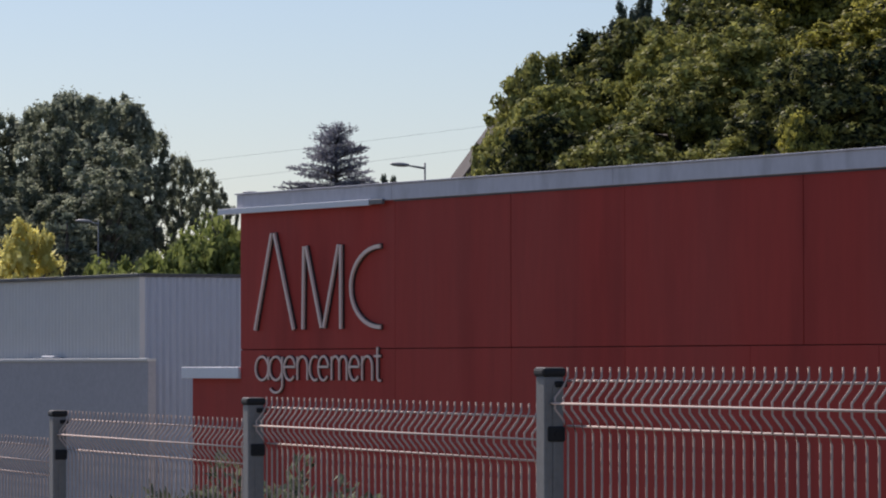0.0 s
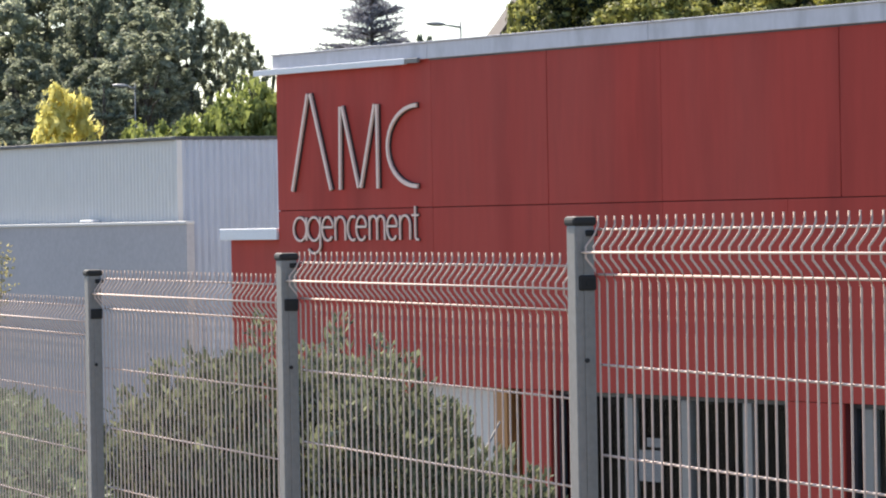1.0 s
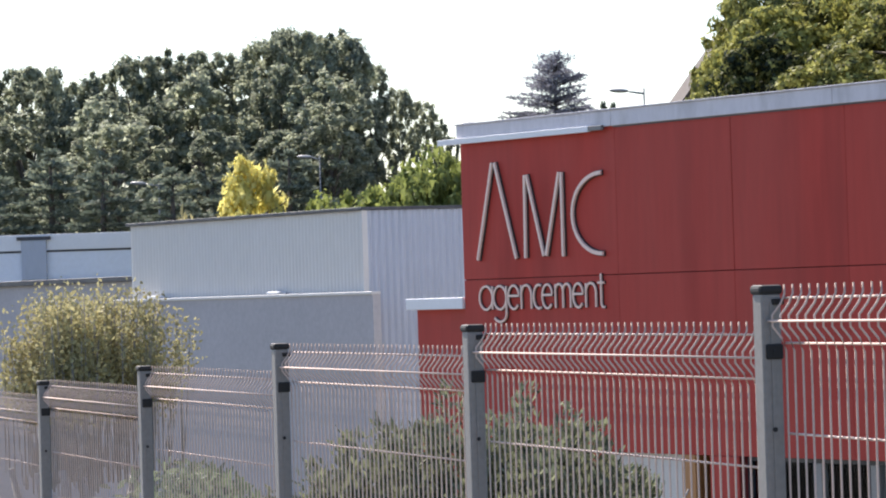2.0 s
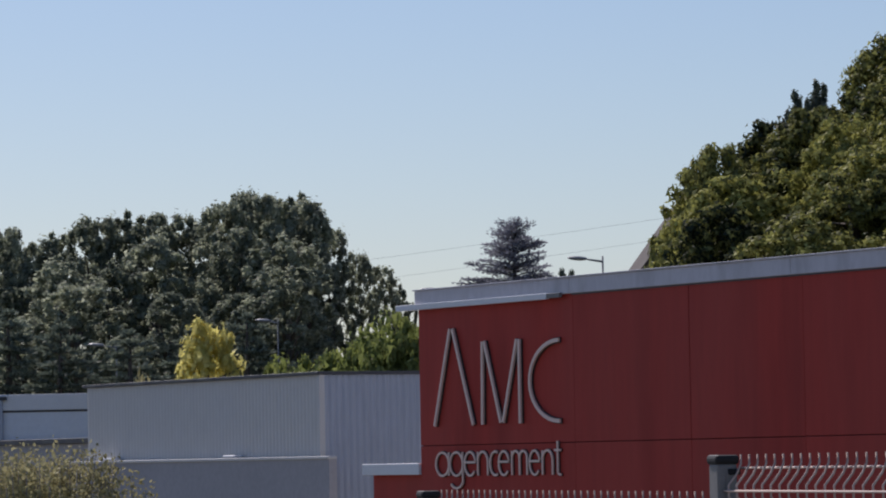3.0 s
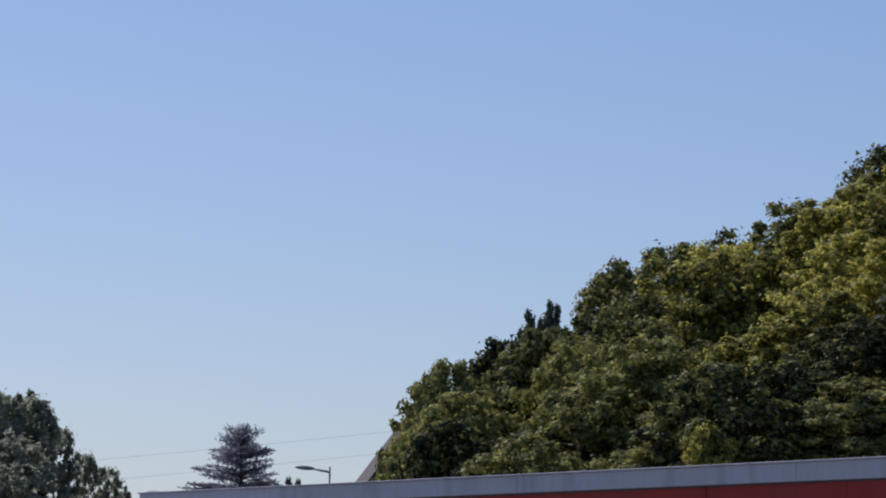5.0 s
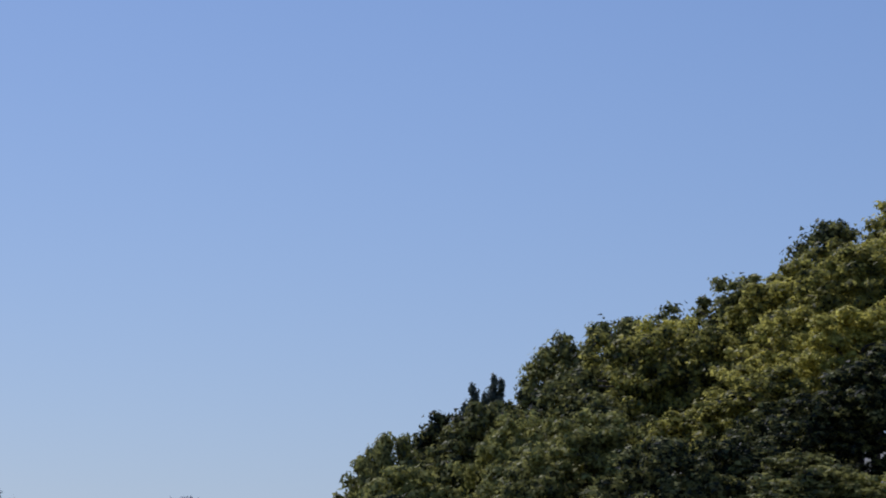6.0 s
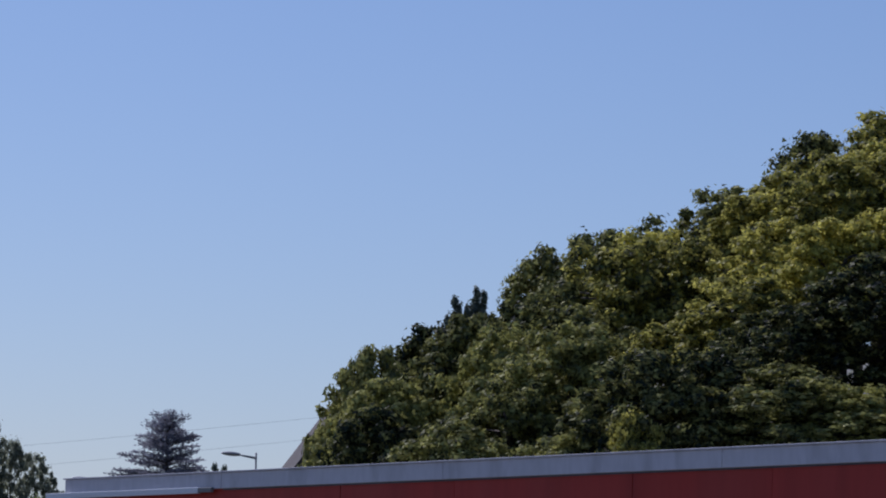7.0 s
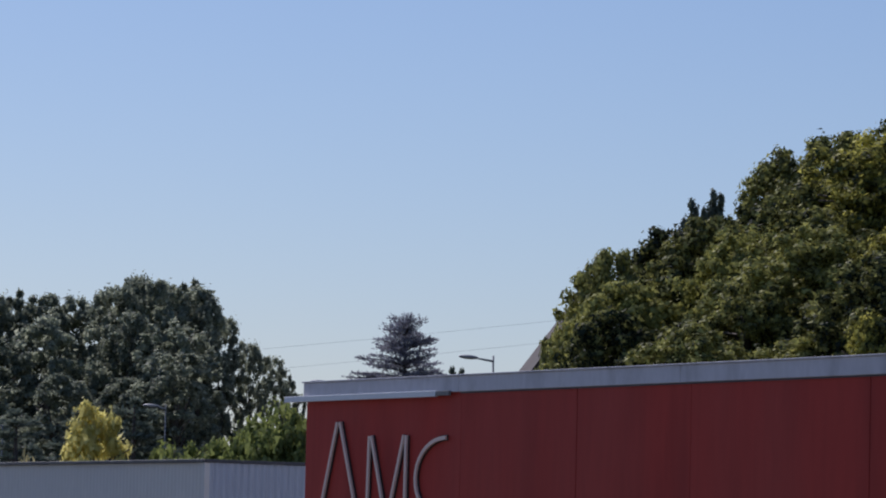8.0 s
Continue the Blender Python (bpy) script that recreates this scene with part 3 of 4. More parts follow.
# ---- plants ----
def blades(centres, dirs, length, width, rng, curl=0.25):
    """Leaf blades: pointed four-cornered faces, bent along the middle."""
    n = len(centres)
    d = dirs / np.linalg.norm(dirs, axis=1, keepdims=True)
    s = np.cross(d, rng.normal(size=(n, 3)))
    s /= np.linalg.norm(s, axis=1, keepdims=True) + 1e-9
    u = np.cross(s, d)
    L = length[:, None]
    W = width[:, None]
    a = centres
    b = centres + d * L * 0.5 + s * W + u * L * curl * 0.3
    c = centres + d * L + u * L * curl * rng.uniform(-1, 1, (n, 1))
    e = centres + d * L * 0.5 - s * W + u * L * curl * 0.3
    co = np.stack([a, b, c, e], 1).reshape(-1, 3)
    return co


def chips(centres, dirs, length, width, rng):
    """Small far leaves: three-cornered blades, their faces turned along dirs."""
    n = len(centres)
    face = dirs / np.linalg.norm(dirs, axis=1, keepdims=True)
    d = np.cross(face, rng.normal(size=(n, 3)))
    d /= np.linalg.norm(d, axis=1, keepdims=True) + 1e-9
    s = np.cross(face, d)
    w = s * width[:, None]
    return np.stack([centres + w, centres + d * length[:, None], centres - w], 1).reshape(-1, 3)


def chip_mesh(name, co):
    me = bpy.data.meshes.new(name)
    n = len(co) // 3
    me.vertices.add(len(co))
    me.vertices.foreach_set("co", np.ascontiguousarray(co, np.float32).ravel())
    me.loops.add(len(co))
    me.loops.foreach_set("vertex_index", np.arange(len(co), dtype=np.int32))
    me.polygons.add(n)
    me.polygons.foreach_set("loop_start", np.arange(0, len(co), 3, dtype=np.int32))
    me.update(calc_edges=True)
    return me


def leaf_mesh(name, co):
    return quads(name, co, np.arange(len(co)).reshape(-1, 4))


def crown_points(rng, n_clumps, per, radius, height, shape=0.8, gap=0.55, clump=0.3, droop=0.0, tall=0.62, column=False):
    """Clumps of leaves set unevenly over an egg-shaped crown: uneven outline, gaps between the clumps."""
    out, normal = [], []
    for _ in range(n_clumps):
        v = rng.normal(size=3)
        v /= np.linalg.norm(v)
        rr = rng.uniform(gap, 1.0) ** 0.5
        z = v[2] * rr
        spread = radius * (1 - 0.35 * max(0, z)) * (1 + shape * 0.25 * float(np.clip(rng.normal(), -1.5, 0.7)))
        if column:
            z = rng.uniform(-1, 1)
            an, ring = rng.uniform(0, math.tau), rng.uniform(0.1, 1) ** 0.5
            wide = radius * (1 - abs(z) ** 5) ** 0.5 * (1 + 0.12 * rng.normal())
            c = np.array([math.cos(an) * ring * wide, math.sin(an) * ring * wide, z * height * 0.47])
        else:
            c = np.array([v[0] * rr * spread, v[1] * rr * spread, min(0.46, z / 2 + 0.05 * rng.normal()) * height])
        cr = radius * clump * rng.uniform(0.5, 1.6)
        k = int(per * rng.uniform(0.6, 1.4))
        q = rng.normal(size=(k, 3)) * 0.52
        q[:, 2] *= tall
        out.append(c + q * cr)
        normal.append(q * 1.3 + np.array([0, 0, 0.45 - droop * 0.5]) + rng.normal(size=(k, 3)) * 0.45)
    return np.concatenate(out), np.concatenate(normal)


def broadleaf_meshes(name, seed, radius, height, trunk, n_clumps, per, leaf, material, **kw):
    rng = np.random.default_rng(seed)
    p, d = crown_points(rng, n_clumps, per, radius, height, **kw)
    p[:, 2] += trunk + height / 2
    L = leaf * rng.uniform(0.6, 1.35, len(p))
    me = chip_mesh(name + "_crown", chips(p, d, L, L * rng.uniform(0.3, 0.5, len(p)), rng))
    me.materials.append(material)
    bm = bmesh.new()
    top = trunk + height * 0.72
    zs = np.linspace(-0.8, top, 8)
    wob = [(rng.normal() * 0.08 * radius * max(0, z) / top, rng.normal() * 0.08 * radius * max(0, z) / top, z) for z in zs]
    tube(bm, wob, [0.06 * radius + 0.10 * (1 - i / 7) * radius * 0.8 for i in range(8)], 7)
    for _ in range(9):
        i = rng.integers(3, 7)
        b = Vector(wob[i])
        an, up = rng.uniform(0, math.tau), rng.uniform(0.5, 1.0)
        e = b + Vector((math.cos(an) * radius * 0.7, math.sin(an) * radius * 0.7, up * height * 0.3))
        mid = b.lerp(e, 0.5) + Vector((0, 0, 0.08 * height))
        tube(bm, [b, mid, e], [0.05 * radius, 0.03 * radius, 0.01 * radius], 5)
    tm = bpy.data.meshes.new(name + "_trunk")
    bm.to_mesh(tm)
    bm.free()
    tm.materials.append(BARK)
    return me, tm


def plant_tree(meshes, name, x, y, top, full, label, category="tree", group="", turn=0.0, wide=1.0, sink=0.0):
    """Stands a tree of natural height full on the ground so that it reaches the height top."""
    base = gz(x, y) - sink
    s = max(0.2, (top - base) / full)
    t = thing(name, Matrix.Translation((x, y, base)) @ pose(0, 0, 0, 0, 0, turn), label, category, group)
    sc = Matrix.Diagonal((wide, wide, s, 1))
    place("crown", meshes[0], None, t, m=sc)
    place("trunk", meshes[1], None, t, m=sc)
    return t


def canopy(x):
    return float(np.interp(x, [1.5, 1.9, 2.1, 2.6, 3.5, 4.0, 4.9, 6.2, 6.8, 8.2, 9.5, 10.6, 11.7, 12.6, 13.2, 14.9, 18, 26],
                           [6.4, 7.3, 8.0, 8.6, 8.85, 9.15, 9.5, 9.85, 10.3, 10.9, 11.6, 12.3, 12.8, 12.9, 13.6, 14.3, 15.4, 17.3]))


def hill_wood():
    rng = np.random.default_rng(5)
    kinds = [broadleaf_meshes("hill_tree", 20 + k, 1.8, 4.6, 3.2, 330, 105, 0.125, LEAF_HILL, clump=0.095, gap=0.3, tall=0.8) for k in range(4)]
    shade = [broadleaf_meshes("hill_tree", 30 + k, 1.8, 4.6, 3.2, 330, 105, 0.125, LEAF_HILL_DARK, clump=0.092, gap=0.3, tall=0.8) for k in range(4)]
    full = 8.0
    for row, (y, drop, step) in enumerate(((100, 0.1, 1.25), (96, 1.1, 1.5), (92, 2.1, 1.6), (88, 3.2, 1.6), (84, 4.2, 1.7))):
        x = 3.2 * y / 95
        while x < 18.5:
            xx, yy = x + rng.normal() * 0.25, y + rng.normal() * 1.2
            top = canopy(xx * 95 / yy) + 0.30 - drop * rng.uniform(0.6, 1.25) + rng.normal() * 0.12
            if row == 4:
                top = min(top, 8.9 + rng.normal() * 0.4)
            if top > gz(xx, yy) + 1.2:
                # low rows and the left get the darker leaves, painting their shade
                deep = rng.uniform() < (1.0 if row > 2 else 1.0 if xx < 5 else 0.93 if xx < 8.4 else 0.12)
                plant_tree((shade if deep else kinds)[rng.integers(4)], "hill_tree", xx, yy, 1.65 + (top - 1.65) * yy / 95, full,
                           "deep green broad-leaved tree, leaves coloured as in shade, on a wooded hill" if deep else "broad-leaved tree with olive-yellow sunlit foliage on a hill", "tree", "hill trees",
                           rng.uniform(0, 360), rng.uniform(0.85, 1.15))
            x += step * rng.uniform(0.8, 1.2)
    # lit leaf copy stands for a sunlit patch on the slope
    plant_tree(kinds[1], "hill_tree", 7.75, 81.5, 6.75, full, "small tree with leaves coloured sunlit yellow-green at the front of a wooded slope", "tree", "hill trees", 40, 0.5)
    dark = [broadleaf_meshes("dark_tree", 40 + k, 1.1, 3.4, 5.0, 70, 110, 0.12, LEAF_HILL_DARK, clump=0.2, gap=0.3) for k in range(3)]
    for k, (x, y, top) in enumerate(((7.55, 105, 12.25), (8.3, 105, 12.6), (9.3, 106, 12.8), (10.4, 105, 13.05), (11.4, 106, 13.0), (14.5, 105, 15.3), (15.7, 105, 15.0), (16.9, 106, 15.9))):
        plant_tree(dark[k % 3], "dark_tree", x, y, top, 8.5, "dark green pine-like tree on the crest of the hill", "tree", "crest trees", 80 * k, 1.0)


def forest():
    rng = np.random.default_rng(8)
    kinds = [broadleaf_meshes("forest_tree", 60 + k, 1.45, 8.8, 2.9, 200, 84, 0.165, LEAF_FOREST, clump=0.11, tall=1.15, droop=0.4, column=True) for k in range(5)]
    line = ([-31, -23.5, -22.1, -20.5, -19.3, -18.0, -16.2, -15.6, -14.9, -14.5, -12.3, -11.1, -10.4, -9.8],
            [11.0, 11.35, 11.1, 11.65, 11.5, 11.8, 11.8, 11.2, 11.2, 12.2, 12.5, 12.4, 12.0, 11.1])
    for row, (y, drop, step) in enumerate(((168, 0.0, 1.15), (162, 2.3, 1.8), (156, 4.8, 1.9))):
        x = -26.0 + row * 0.6
        while x < -9.9:
            top = float(np.interp(x, *line)) + 0.25 - drop * rng.uniform(0.6, 1.2) + rng.normal() * 0.10
            plant_tree(kinds[rng.integers(5)], "forest_tree", x, y + rng.normal() * 1.5, top, 11.7, "tall dark green tree at a wood's edge", "tree", "forest trees",
                       rng.uniform(0, 360), rng.uniform(0.75, 1.15))
            x += step * rng.uniform(0.75, 1.25)
    wood_end_trees(kinds)


def wood_end_trees(kinds):
    for k, (x, top) in enumerate(((-14.1, 12.25), (-13.3, 12.45), (-12.4, 12.5), (-11.5, 12.4), (-10.7, 12.05))):
        plant_tree(kinds[k], "forest_tree", x, 164 + k % 2, top, 11.7, "tall dark green tree at a wood's edge", "tree", "forest trees", 130 * k, 0.85)
    for k, (x, top, w) in enumerate(((-9.95, 11.2, 0.62), (-8.9, 10.1, 0.5), (-8.1, 9.75, 0.55), (-7.4, 9.0, 0.45))):
        plant_tree(kinds[k], "forest_tree", x, 166 + k, top, 11.7, "tall dark green tree at a wood's edge", "tree", "forest trees", 75 * k, w)


def edge_trees():
    ye = broadleaf_meshes("yellow_tree", 91, 1.0, 2.6, 1.9, 70, 150, 0.13, LEAF_YELLOW, clump=0.2)
    plant_tree(ye, "yellow_tree", -10.0, 112, 5.6, 4.55, "small bright yellow autumn tree behind a roof", wide=1.12)
    db = broadleaf_meshes("dry_bush", 97, 0.55, 0.9, 0.5, 40, 110, 0.09, LEAF_DRY, clump=0.22)
    plant_tree(db, "dry_bush", -11.75, 112, 4.12, 1.45, "dry beige bush behind a roof", "bush")
    hb = broadleaf_meshes("bush", 98, 0.5, 1.2, 0.8, 45, 110, 0.10, LEAF_HILL_DARK, clump=0.22)
    for x, y, top in ((2.25, 126, 8.1), (2.6, 126, 8.6)):
        plant_tree(hb, "bush", x, y, top, 2.0, "dark green bush beside a house gable", "bush", "gable bushes", 90 * x, 0.8)
    gr = [broadleaf_meshes("green_tree", 94 + k, 1.5, 2.8, 1.6, 80, 130, 0.14, LEAF_FRESH, clump=0.18) for k in range(3)]
    for k, (x, y, top, w) in enumerate(((-8.2, 113, 4.5, 0.85), (-7.2, 116, 4.75, 0.9), (-6.1, 114, 5.05, 0.9), (-5.2, 112, 5.65, 1.0), (-4.3, 113, 5.3, 1.0), (-8.9, 118, 4.2, 0.9), (-3.3, 114, 4.9, 0.9))):
        plant_tree(gr[k % 3], "green_tree", x, y, top, 4.45, "small fresh green tree behind the roofs", "tree", "green trees", k * 70, w)


def cedar_meshes(seed, height, radius, n_tiers, needle, material, thick=150, low=0.0):
    rng = np.random.default_rng(seed)
    bm = bmesh.new()
    tube(bm, [(0, 0, -0.8), (0.05, 0, height * 0.5), (0, 0.04, height * 0.99)], [0.26, 0.16, 0.03], 7)
    P, D = [], []
    for k in range(n_tiers):
        f = low + (1 - low) * k / (n_tiers - 1)
        z = height * (0.18 + 0.80 * f)
        for b in range(7):
            an = rng.uniform(0, math.tau)
            r = radius * ((1 - f) ** 0.6 + 0.07) * rng.uniform(0.5, 1.1)
            rise = 0.04 + 0.40 * f ** 8
            tip = Vector((math.cos(an) * r, math.sin(an) * r, z + rise * r * rng.uniform(0.6, 1.2)))
            base = Vector((0, 0, z))
            tube(bm, [base, base.lerp(tip, 0.5) + Vector((0, 0, 0.06 * r)), tip], [0.06 * (1 - f) + 0.02, 0.035, 0.01], 4)
            n = int(thick * r / radius) + 14
            t = rng.uniform(0.25, 1.02, n)
            q = np.array(base)[None] + (np.array(tip) - np.array(base))[None] * t[:, None]
            side = rng.normal(size=(n, 3)) * np.array([1, 1, 0.12]) * (0.16 * r * (1.15 - t * 0.7))[:, None]
            P.append(q + side)
            D.append(side + (np.array(tip) - np.array(base))[None] * 0.4 + rng.normal(size=(n, 3)) * 0.15 + np.array([0, 0, 0.12]))
    P, D = np.concatenate(P), np.concatenate(D)
    L = needle * rng.uniform(0.6, 1.3, len(P))
    me = leaf_mesh("cedar_crown", blades(P, D, L, L * 0.16, rng, 0.1))
    me.materials.append(material)
    tm = bpy.data.meshes.new("cedar_trunk")
    bm.to_mesh(tm)
    bm.free()
    tm.materials.append(BARK)
    return me, tm


def broad_cedar(seed, height, material):
    """Old cedar: many boughs on a cone with a ragged head, fanning upwards near the top, level lower down, with gaps between the plates."""
    rng = np.random.default_rng(seed)
    bm = bmesh.new()
    tube(bm, [(0, 0, -0.8), (0.05, 0, height - 4), (0.02, 0.04, height - 0.2)], [0.30, 0.15, 0.02], 7)
    P, D = [], []
    for k in range(190):
        down = 0.1 + 5.4 * rng.uniform(0, 1)
        reach = float(np.interp(down, [0, 0.6, 1.4, 2.7, 5.6], [0.36, 0.85, 1.55, 2.8, 3.3])) * rng.uniform(0.45, 1.08)
        an = rng.uniform(0, math.tau)
        rise = float(np.interp(down, [0, 0.8, 1.6, 2.6], [0.65, 0.34, 0.14, 0.02])) * rng.uniform(0.7, 1.3)
        base = Vector((0, 0, height - 0.28 - down))
        tip = base + Vector((math.cos(an) * reach, math.sin(an) * reach, rise * reach + 0.08))
        tube(bm, [base, base.lerp(tip, 0.55) + Vector((0, 0, 0.05 * reach)), tip], [0.04, 0.025, 0.01], 4)
        n = int(100 * reach) + 12
        f = rng.uniform(0.25, 1.03, n)
        q = np.array(base)[None] + np.array(tip - base)[None] * f[:, None]
        side = rng.normal(size=(n, 3)) * np.array([1, 1, 0.20]) * (0.20 * (1.25 - f * 0.75))[:, None]
        P.append(q + side)
        D.append(side * 2 + np.array(tip - base)[None] * 0.3 + rng.normal(size=(n, 3)) * 0.2 + np.array([0, 0, 0.14]))
    P, D = np.concatenate(P), np.concatenate(D)
    L = 0.16 * rng.uniform(0.6, 1.3, len(P))
    me = leaf_mesh("cedar_crown", blades(P, D, L, L * 0.15, rng, 0.1))
    me.materials.append(material)
    tm = bpy.data.meshes.new("cedar_trunk")
    bm.to_mesh(tm)
    bm.free()
    tm.materials.append(BARK)
    return me, tm


def conifers():
    me = broad_cedar(3, 12.8, LEAF_CEDAR)
    plant_tree(me, "cedar", -2.98, 180, 12.05, 12.8, "grey-green cedar with layered boughs against the sky")
    sp = cedar_meshes(4, 9.0, 2.3, 16, 0.28, LEAF_SPRUCE, 110)
    for x, y, top, w in ((-0.94, 190, 10.45, 0.55), (-0.50, 190, 10.38, 0.5)):
        plant_tree(sp, "young_conifer", x, y, top, 9.2, "small dark conifer tip above the roof", "tree", "young conifers", 30 * x, w)
    yt = broadleaf_meshes("young_tree", 77, 0.22, 1.5, 5.6, 15, 90, 0.12, LEAF_SPRUCE, clump=0.42, tall=1.7, column=True)
    for x, top in ((5.32, 10.75), (5.82, 11.0), (6.0, 10.9)):
        plant_tree(yt, "young_tree", x, 104, top, 7.1, "slender dark young tree above the slope's crowns", "tree", "young trees", 90 * x, 0.7)
    for x, y, top, w in ((-17.6, 140, 6.6, 1.0), (-15.4, 141, 6.4, 1.0), (-19.6, 142, 7.2, 1.1), (-13.4, 143, 6.5, 1.0), (-21.6, 141, 6.6, 1.1), (-11.6, 144, 7.0, 0.9)):
        plant_tree(sp, "spruce", x, y, top, 9.2, "dark spruce with spreading boughs", "tree", "spruces", 50 * x, w)


def shrub_big():
    """Dense olive shrub of upright sprays behind the fence."""
    rng = np.random.default_rng(12)
    x0, y0 = -0.80, 24.0
    base = gz(x0, y0)
    t = thing("olive_shrub", pose(x0, y0, base), "dense olive-green shrub of upright sprays behind the fence", "shrub")
    H = 1.10 - base
    P, D = [], []
    for _ in range(700):
        a, r = rng.uniform(0, math.tau), rng.uniform(0, 1) ** 0.42
        px, py = math.cos(a) * r * 1.42, math.sin(a) * r * 1.3
        crest = np.interp(px, [-1.4, -1.05, -0.67, -0.5, -0.28, 0.15, 0.42, 0.58, 0.66, 0.91, 1.05, 1.4], [0.6, 0.78, 1.02, 1.09, 1.13, 1.15, 1.08, 0.92, 0.76, 0.62, 0.4, 0.2]) - base
        top = crest * (1 - 0.25 * r * r * abs(math.sin(a))) * rng.uniform(0.4, 1.02)
        n = 110
        z = top - rng.uniform(0, 0.5, n) * rng.uniform(0.6, 1.0)
        q = np.stack([px + rng.normal(size=n) * 0.034, py + rng.normal(size=n) * 0.034, z], -1)
        lean = np.array([px, py, 0]) * 0.25
        P.append(q)
        D.append(rng.normal(size=(n, 3)) * 0.42 + np.array([0, 0, 1.0]) + lean)
    P, D = np.concatenate(P), np.concatenate(D)
    L = 0.064 * rng.uniform(0.6, 1.4, len(P))
    place("foliage", leaf_mesh("foliage", blades(P, D, L, L * 0.17, rng)), LEAF_SHRUB, t)
    bm = bmesh.new()
    for _ in range(26):
        a, r = rng.uniform(0, math.tau), rng.uniform(0.2, 1.0)
        e = Vector((math.cos(a) * r * 1.2, math.sin(a) * r * 1.1, H * rng.uniform(0.5, 0.85)))
        tube(bm, [(e.x * 0.1, e.y * 0.1, -0.1), (e.x * 0.6, e.y * 0.6, e.z * 0.5), e], [0.03, 0.018, 0.006], 5)
    tagged(part("stems", bm, STEM, t), kind="stuff")


def shrub_dry():
    """Pollarded shrub: short trunk, curved limbs, a brush of thin upright shoots with small leaves at their ends."""
    rng = np.random.default_rng(14)
    x0, y0 = -3.52, 27.0
    base = gz(x0, y0)
    t = thing("pollard_shrub", pose(x0, y0, base), "pollarded shrub with thin upright shoots and dry yellow-green leaves", "shrub")
    top = 1.80 - base
    bm = bmesh.new()
    head = 0.55 * top
    tube(bm, [(0, 0, -0.2), (0.02, 0, head * 0.5), (0, 0, head * 0.85)], [0.085, 0.07, 0.075], 8)
    tips = []
    for k in range(11):
        a = k * math.tau / 11 + rng.normal() * 0.2
        r = rng.uniform(0.3, 0.62)
        e = Vector((math.cos(a) * r, math.sin(a) * r, head * (0.84 + 0.30 * r)))
        tube(bm, [(0, 0, head * 0.70), (e.x * 0.5, e.y * 0.5, head * 0.78), (e.x * 0.9, e.y * 0.9, head * 0.84), e], [0.05, 0.035, 0.03, 0.022], 6)
        tips.append(e)
    part("trunk", bm, STEM, t)
    bm = bmesh.new()
    P, D = [], []
    for k in range(190):
        e = tips[k % 11]
        b = Vector((e.x, e.y, e.z - 0.10 * head)).lerp(e, rng.uniform(0, 1)) * 1.0
        b.x, b.y = b.x * rng.uniform(0.3, 0.92) + rng.normal() * 0.07, b.y * rng.uniform(0.3, 0.92) + rng.normal() * 0.07
        out = Vector((b.x, b.y, 0)) * rng.uniform(0.0, 0.16)
        h = (top - b.z) * rng.uniform(0.55, 1.0) * (1 - 0.45 * min(1, (Vector((b.x, b.y)).length + out.length) / 1.1) ** 2)
        tip = b + out + Vector((rng.normal() * 0.05, rng.normal() * 0.05, h))
        tube(bm, [b, b.lerp(tip, 0.5) + out * 0.1, tip], [0.0055, 0.0045, 0.003], 4)
        n = 110
        f = rng.uniform(0.30, 1.02, n) ** 0.45
        q = np.array(b)[None] + (np.array(tip) - np.array(b))[None] * f[:, None] + rng.normal(size=(n, 3)) * 0.045
        P.append(q)
        D.append(rng.normal(size=(n, 3)) * 0.6 + np.array([0, 0, 0.6]))
    tagged(part("brush", bm, STEM, t), kind="stuff")
    P, D = np.concatenate(P), np.concatenate(D)
    L = 0.031 * rng.uniform(0.6, 1.4, len(P))
    place("foliage", leaf_mesh("foliage", blades(P, D, L, L * 0.30, rng)), LEAF_DRY, t)


def weeds():
    rng = np.random.default_rng(15)
    n = 16000
    xy = np.stack([rng.normal(-2.35, 0.55, n), rng.normal(23.0, 1.0, n)], -1)
    z = ground_z(xy[:, 0], xy[:, 1])
    hgt = 1.25 * np.exp(-((xy[:, 0] + 2.35) / 0.7) ** 2) + 0.15
    P = np.stack([xy[:, 0], xy[:, 1], z + hgt * rng.uniform(0, 1, n) ** 0.8], -1)
    D = rng.normal(size=(n, 3)) * 0.5 + np.array([0, 0, 0.7])
    L = 0.06 * rng.uniform(0.6, 1.5, n)
    tagged(place("weeds", leaf_mesh("weeds", blades(P, D, L, L * 0.2, rng)), LEAF_WEED), "tangle of tall dry weeds on the bank", "weeds", kind="stuff")
    n = 26000
    a = rng.uniform(-6, 12, n)
    q = rng.uniform(0.1, 9.0, n)
    o = np.array(FENCE_O)[None] + np.array(FENCE_D)[None] * a[:, None] * 1.6 + np.array(SEAT)[None] * q[:, None]
    P = np.stack([o[:, 0], o[:, 1], ground_z(o[:, 0], o[:, 1]) - 0.01], -1)
    D = rng.normal(size=(n, 3)) * 0.35 + np.array([0, 0, 1.0])
    L = 0.22 * rng.uniform(0.5, 1.6, n)
    tagged(place("bank_grass", leaf_mesh("bank_grass", blades(P, D, L, L * 0.035 + 0.003, rng, 0.5)), GRASS), "rough dry grass on the bank", "grass", kind="stuff")


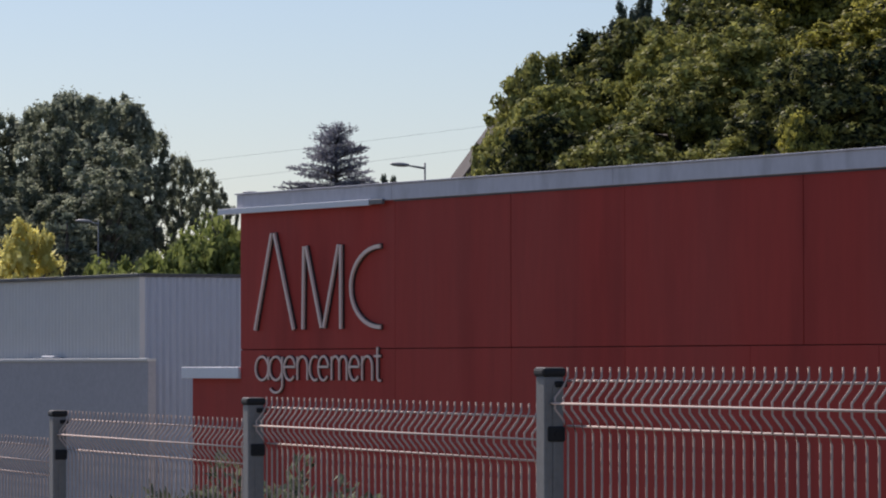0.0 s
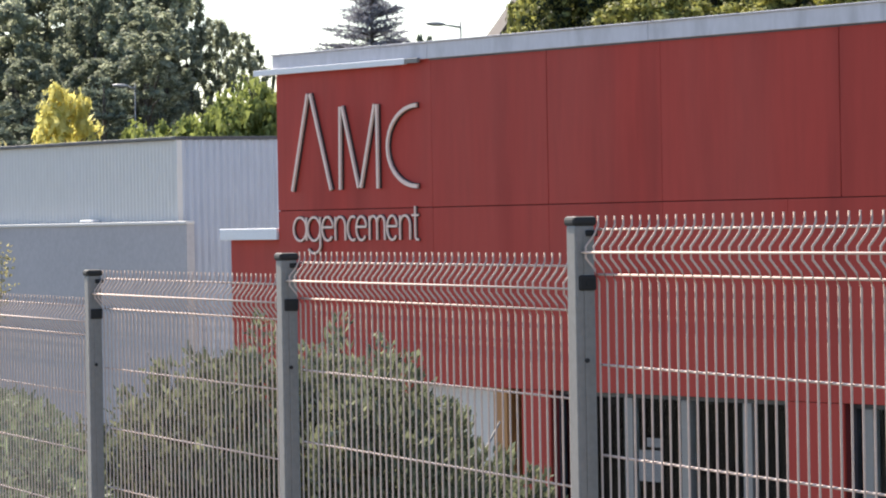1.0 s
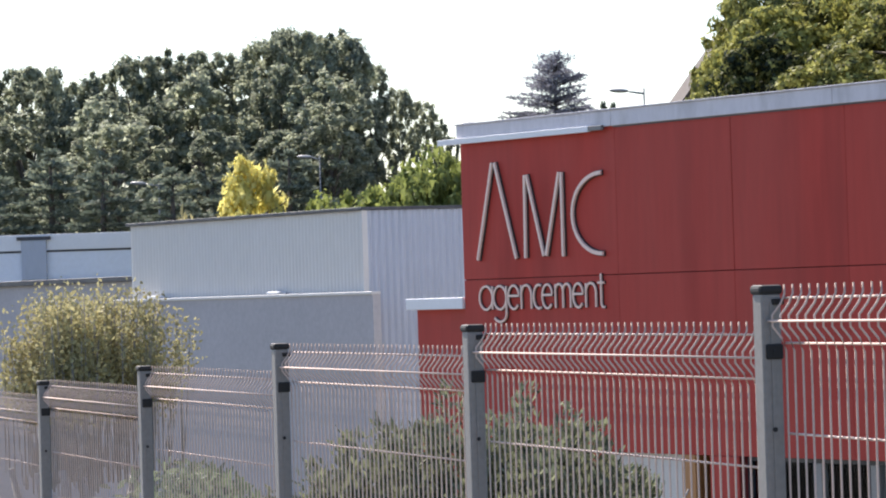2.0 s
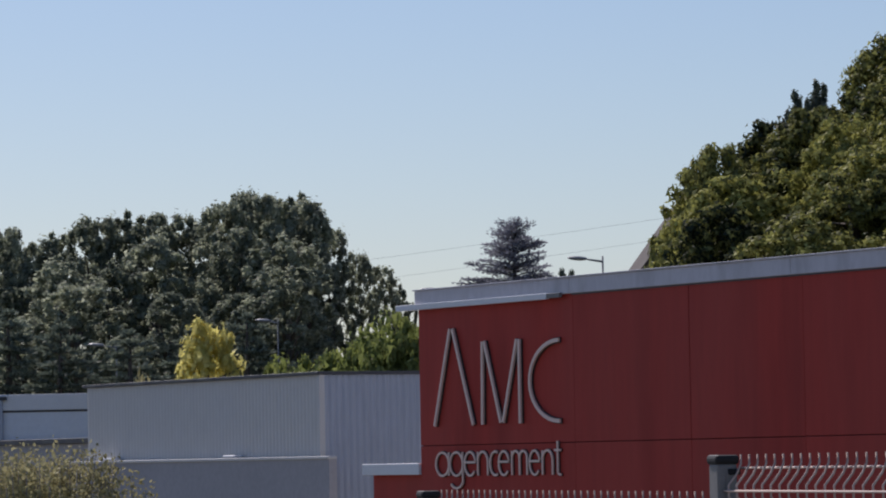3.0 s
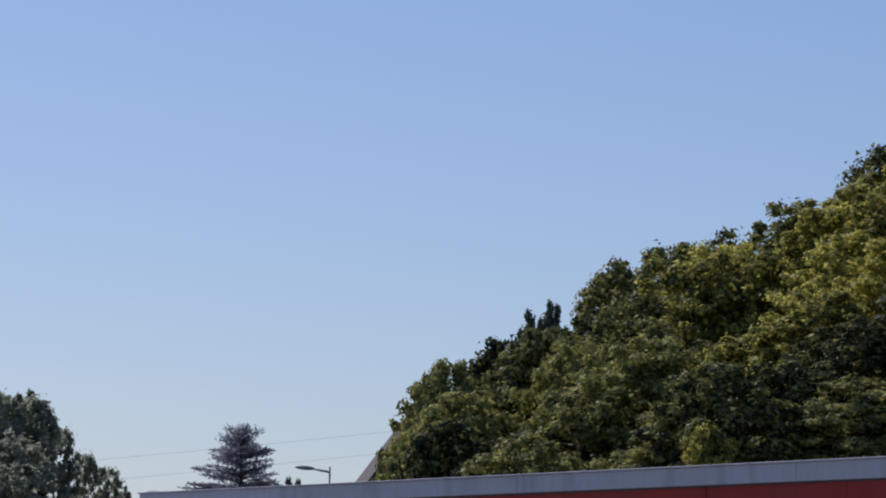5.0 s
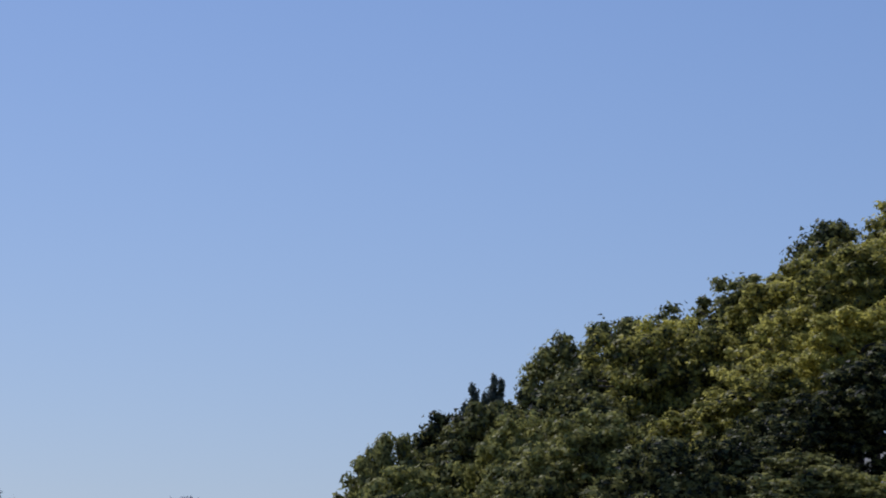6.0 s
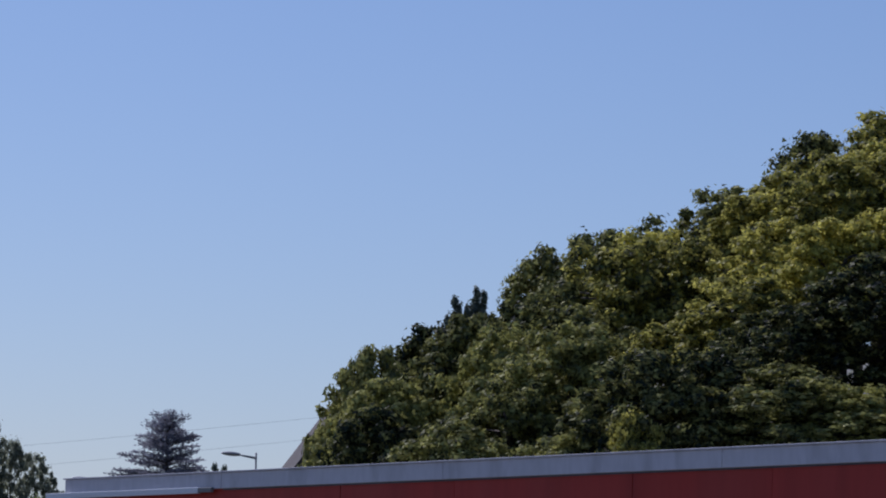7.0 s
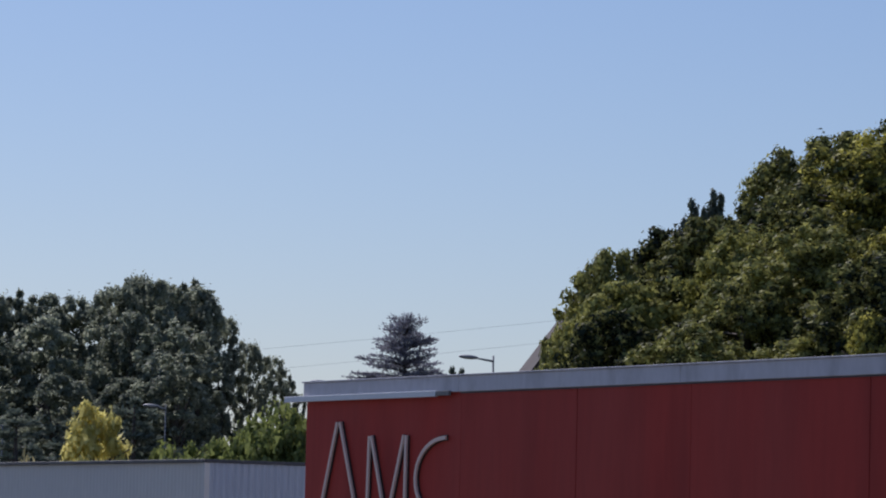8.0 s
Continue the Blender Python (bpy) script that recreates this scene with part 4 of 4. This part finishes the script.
# ---- lamps, wires, house ----
def street_lamp(x, y, top, arm, turn, stout=1.0):
    base = gz(x, y)
    t = thing("street_lamp", pose(x, y, base, 0, 0, turn), "grey street lamp with one horizontal arm", "street lamp", "street lamps")
    h = top - base
    part("pole", tube(bmesh.new(), [(0, 0, -0.2), (0, 0, h * 0.5), (0, 0, h)], [0.06 * stout, 0.04 * stout, 0.028 * stout], 8), LAMP_GREY, t)
    part("arm", tube(bmesh.new(), [(0, 0, h - 0.16), (-arm * 0.6, 0, h - 0.11), (-arm, 0, h - 0.07)], [0.035, 0.03, 0.026], 6), LAMP_GREY, t)
    bm = bmesh.new()
    bmesh.ops.create_uvsphere(bm, u_segments=12, v_segments=8, radius=1, matrix=Matrix.LocRotScale((-arm - 0.22, 0, h - 0.05), Euler((0, radians(4), 0)), (0.30, 0.12, 0.065)))
    part("lamp_head", bm, LAMP_GREY, t)


def overhead_wires():
    for k, dz in enumerate((0.0, -1.12)):
        bm = bmesh.new()
        pts = [Vector((-60 + 8 * i, 222, 13.80 + dz + 0.120 * (-60 + 8 * i) + 0.0006 * (-60 + 8 * i + 4) ** 2)) for i in range(19)]
        tube(bm, pts, 0.007, 4)
        tagged(part("overhead_wire", bm, LAMP_GREY), "thin overhead power line against the sky", "wire", "overhead wires")


def house():
    """A steep gable end that shows its verge left of the trees."""
    t = thing("house", pose(3.5, 130, 0, 0, 0, 6), "small house with a beige gable and a weathered steep clay roof", "house")
    b = gz(3.5, 130) - 0.3
    bm = bmesh.new()
    ring = [(-1.95, b), (1.95, b), (1.95, 7.25), (0, 9.9), (-1.95, 7.25)]
    lo, hi = [[bm.verts.new((x, y, z)) for x, z in ring] for y in (-2.0, 2.0)]
    bm.faces.new(lo)
    bm.faces.new(hi[::-1])
    for i in range(5):
        bm.faces.new((lo[(i + 1) % 5], lo[i], hi[i], hi[(i + 1) % 5]))
    part("wall", bm, BEIGE, t)
    for sg in (-1, 1):
        bm = bmesh.new()
        quad = [(0, 9.93), (sg * 2.2, 6.94), (sg * 2.2, 7.10), (0, 10.09)]
        lo, hi = [[bm.verts.new((x, y, z)) for x, z in quad] for y in (-2.15, 2.15)]
        bm.faces.new(lo)
        bm.faces.new(hi[::-1])
        for i in range(4):
            bm.faces.new((lo[(i + 1) % 4], lo[i], hi[i], hi[(i + 1) % 4]))
        part("roof", bm, TILE, t)


hill_wood()
forest()
edge_trees()
conifers()
shrub_big()
shrub_dry()
weeds()
street_lamp(0.58, 121, 7.52, 0.50, 0)
street_lamp(-11.0, 150, 6.9, 0.3, 0, 0.6)
street_lamp(-16.5, 147, 6.05, 0.5, 0, 0.6)
street_lamp(-4.05, 125, 6.86, 0.3, 0)
overhead_wires()
house()
fence()
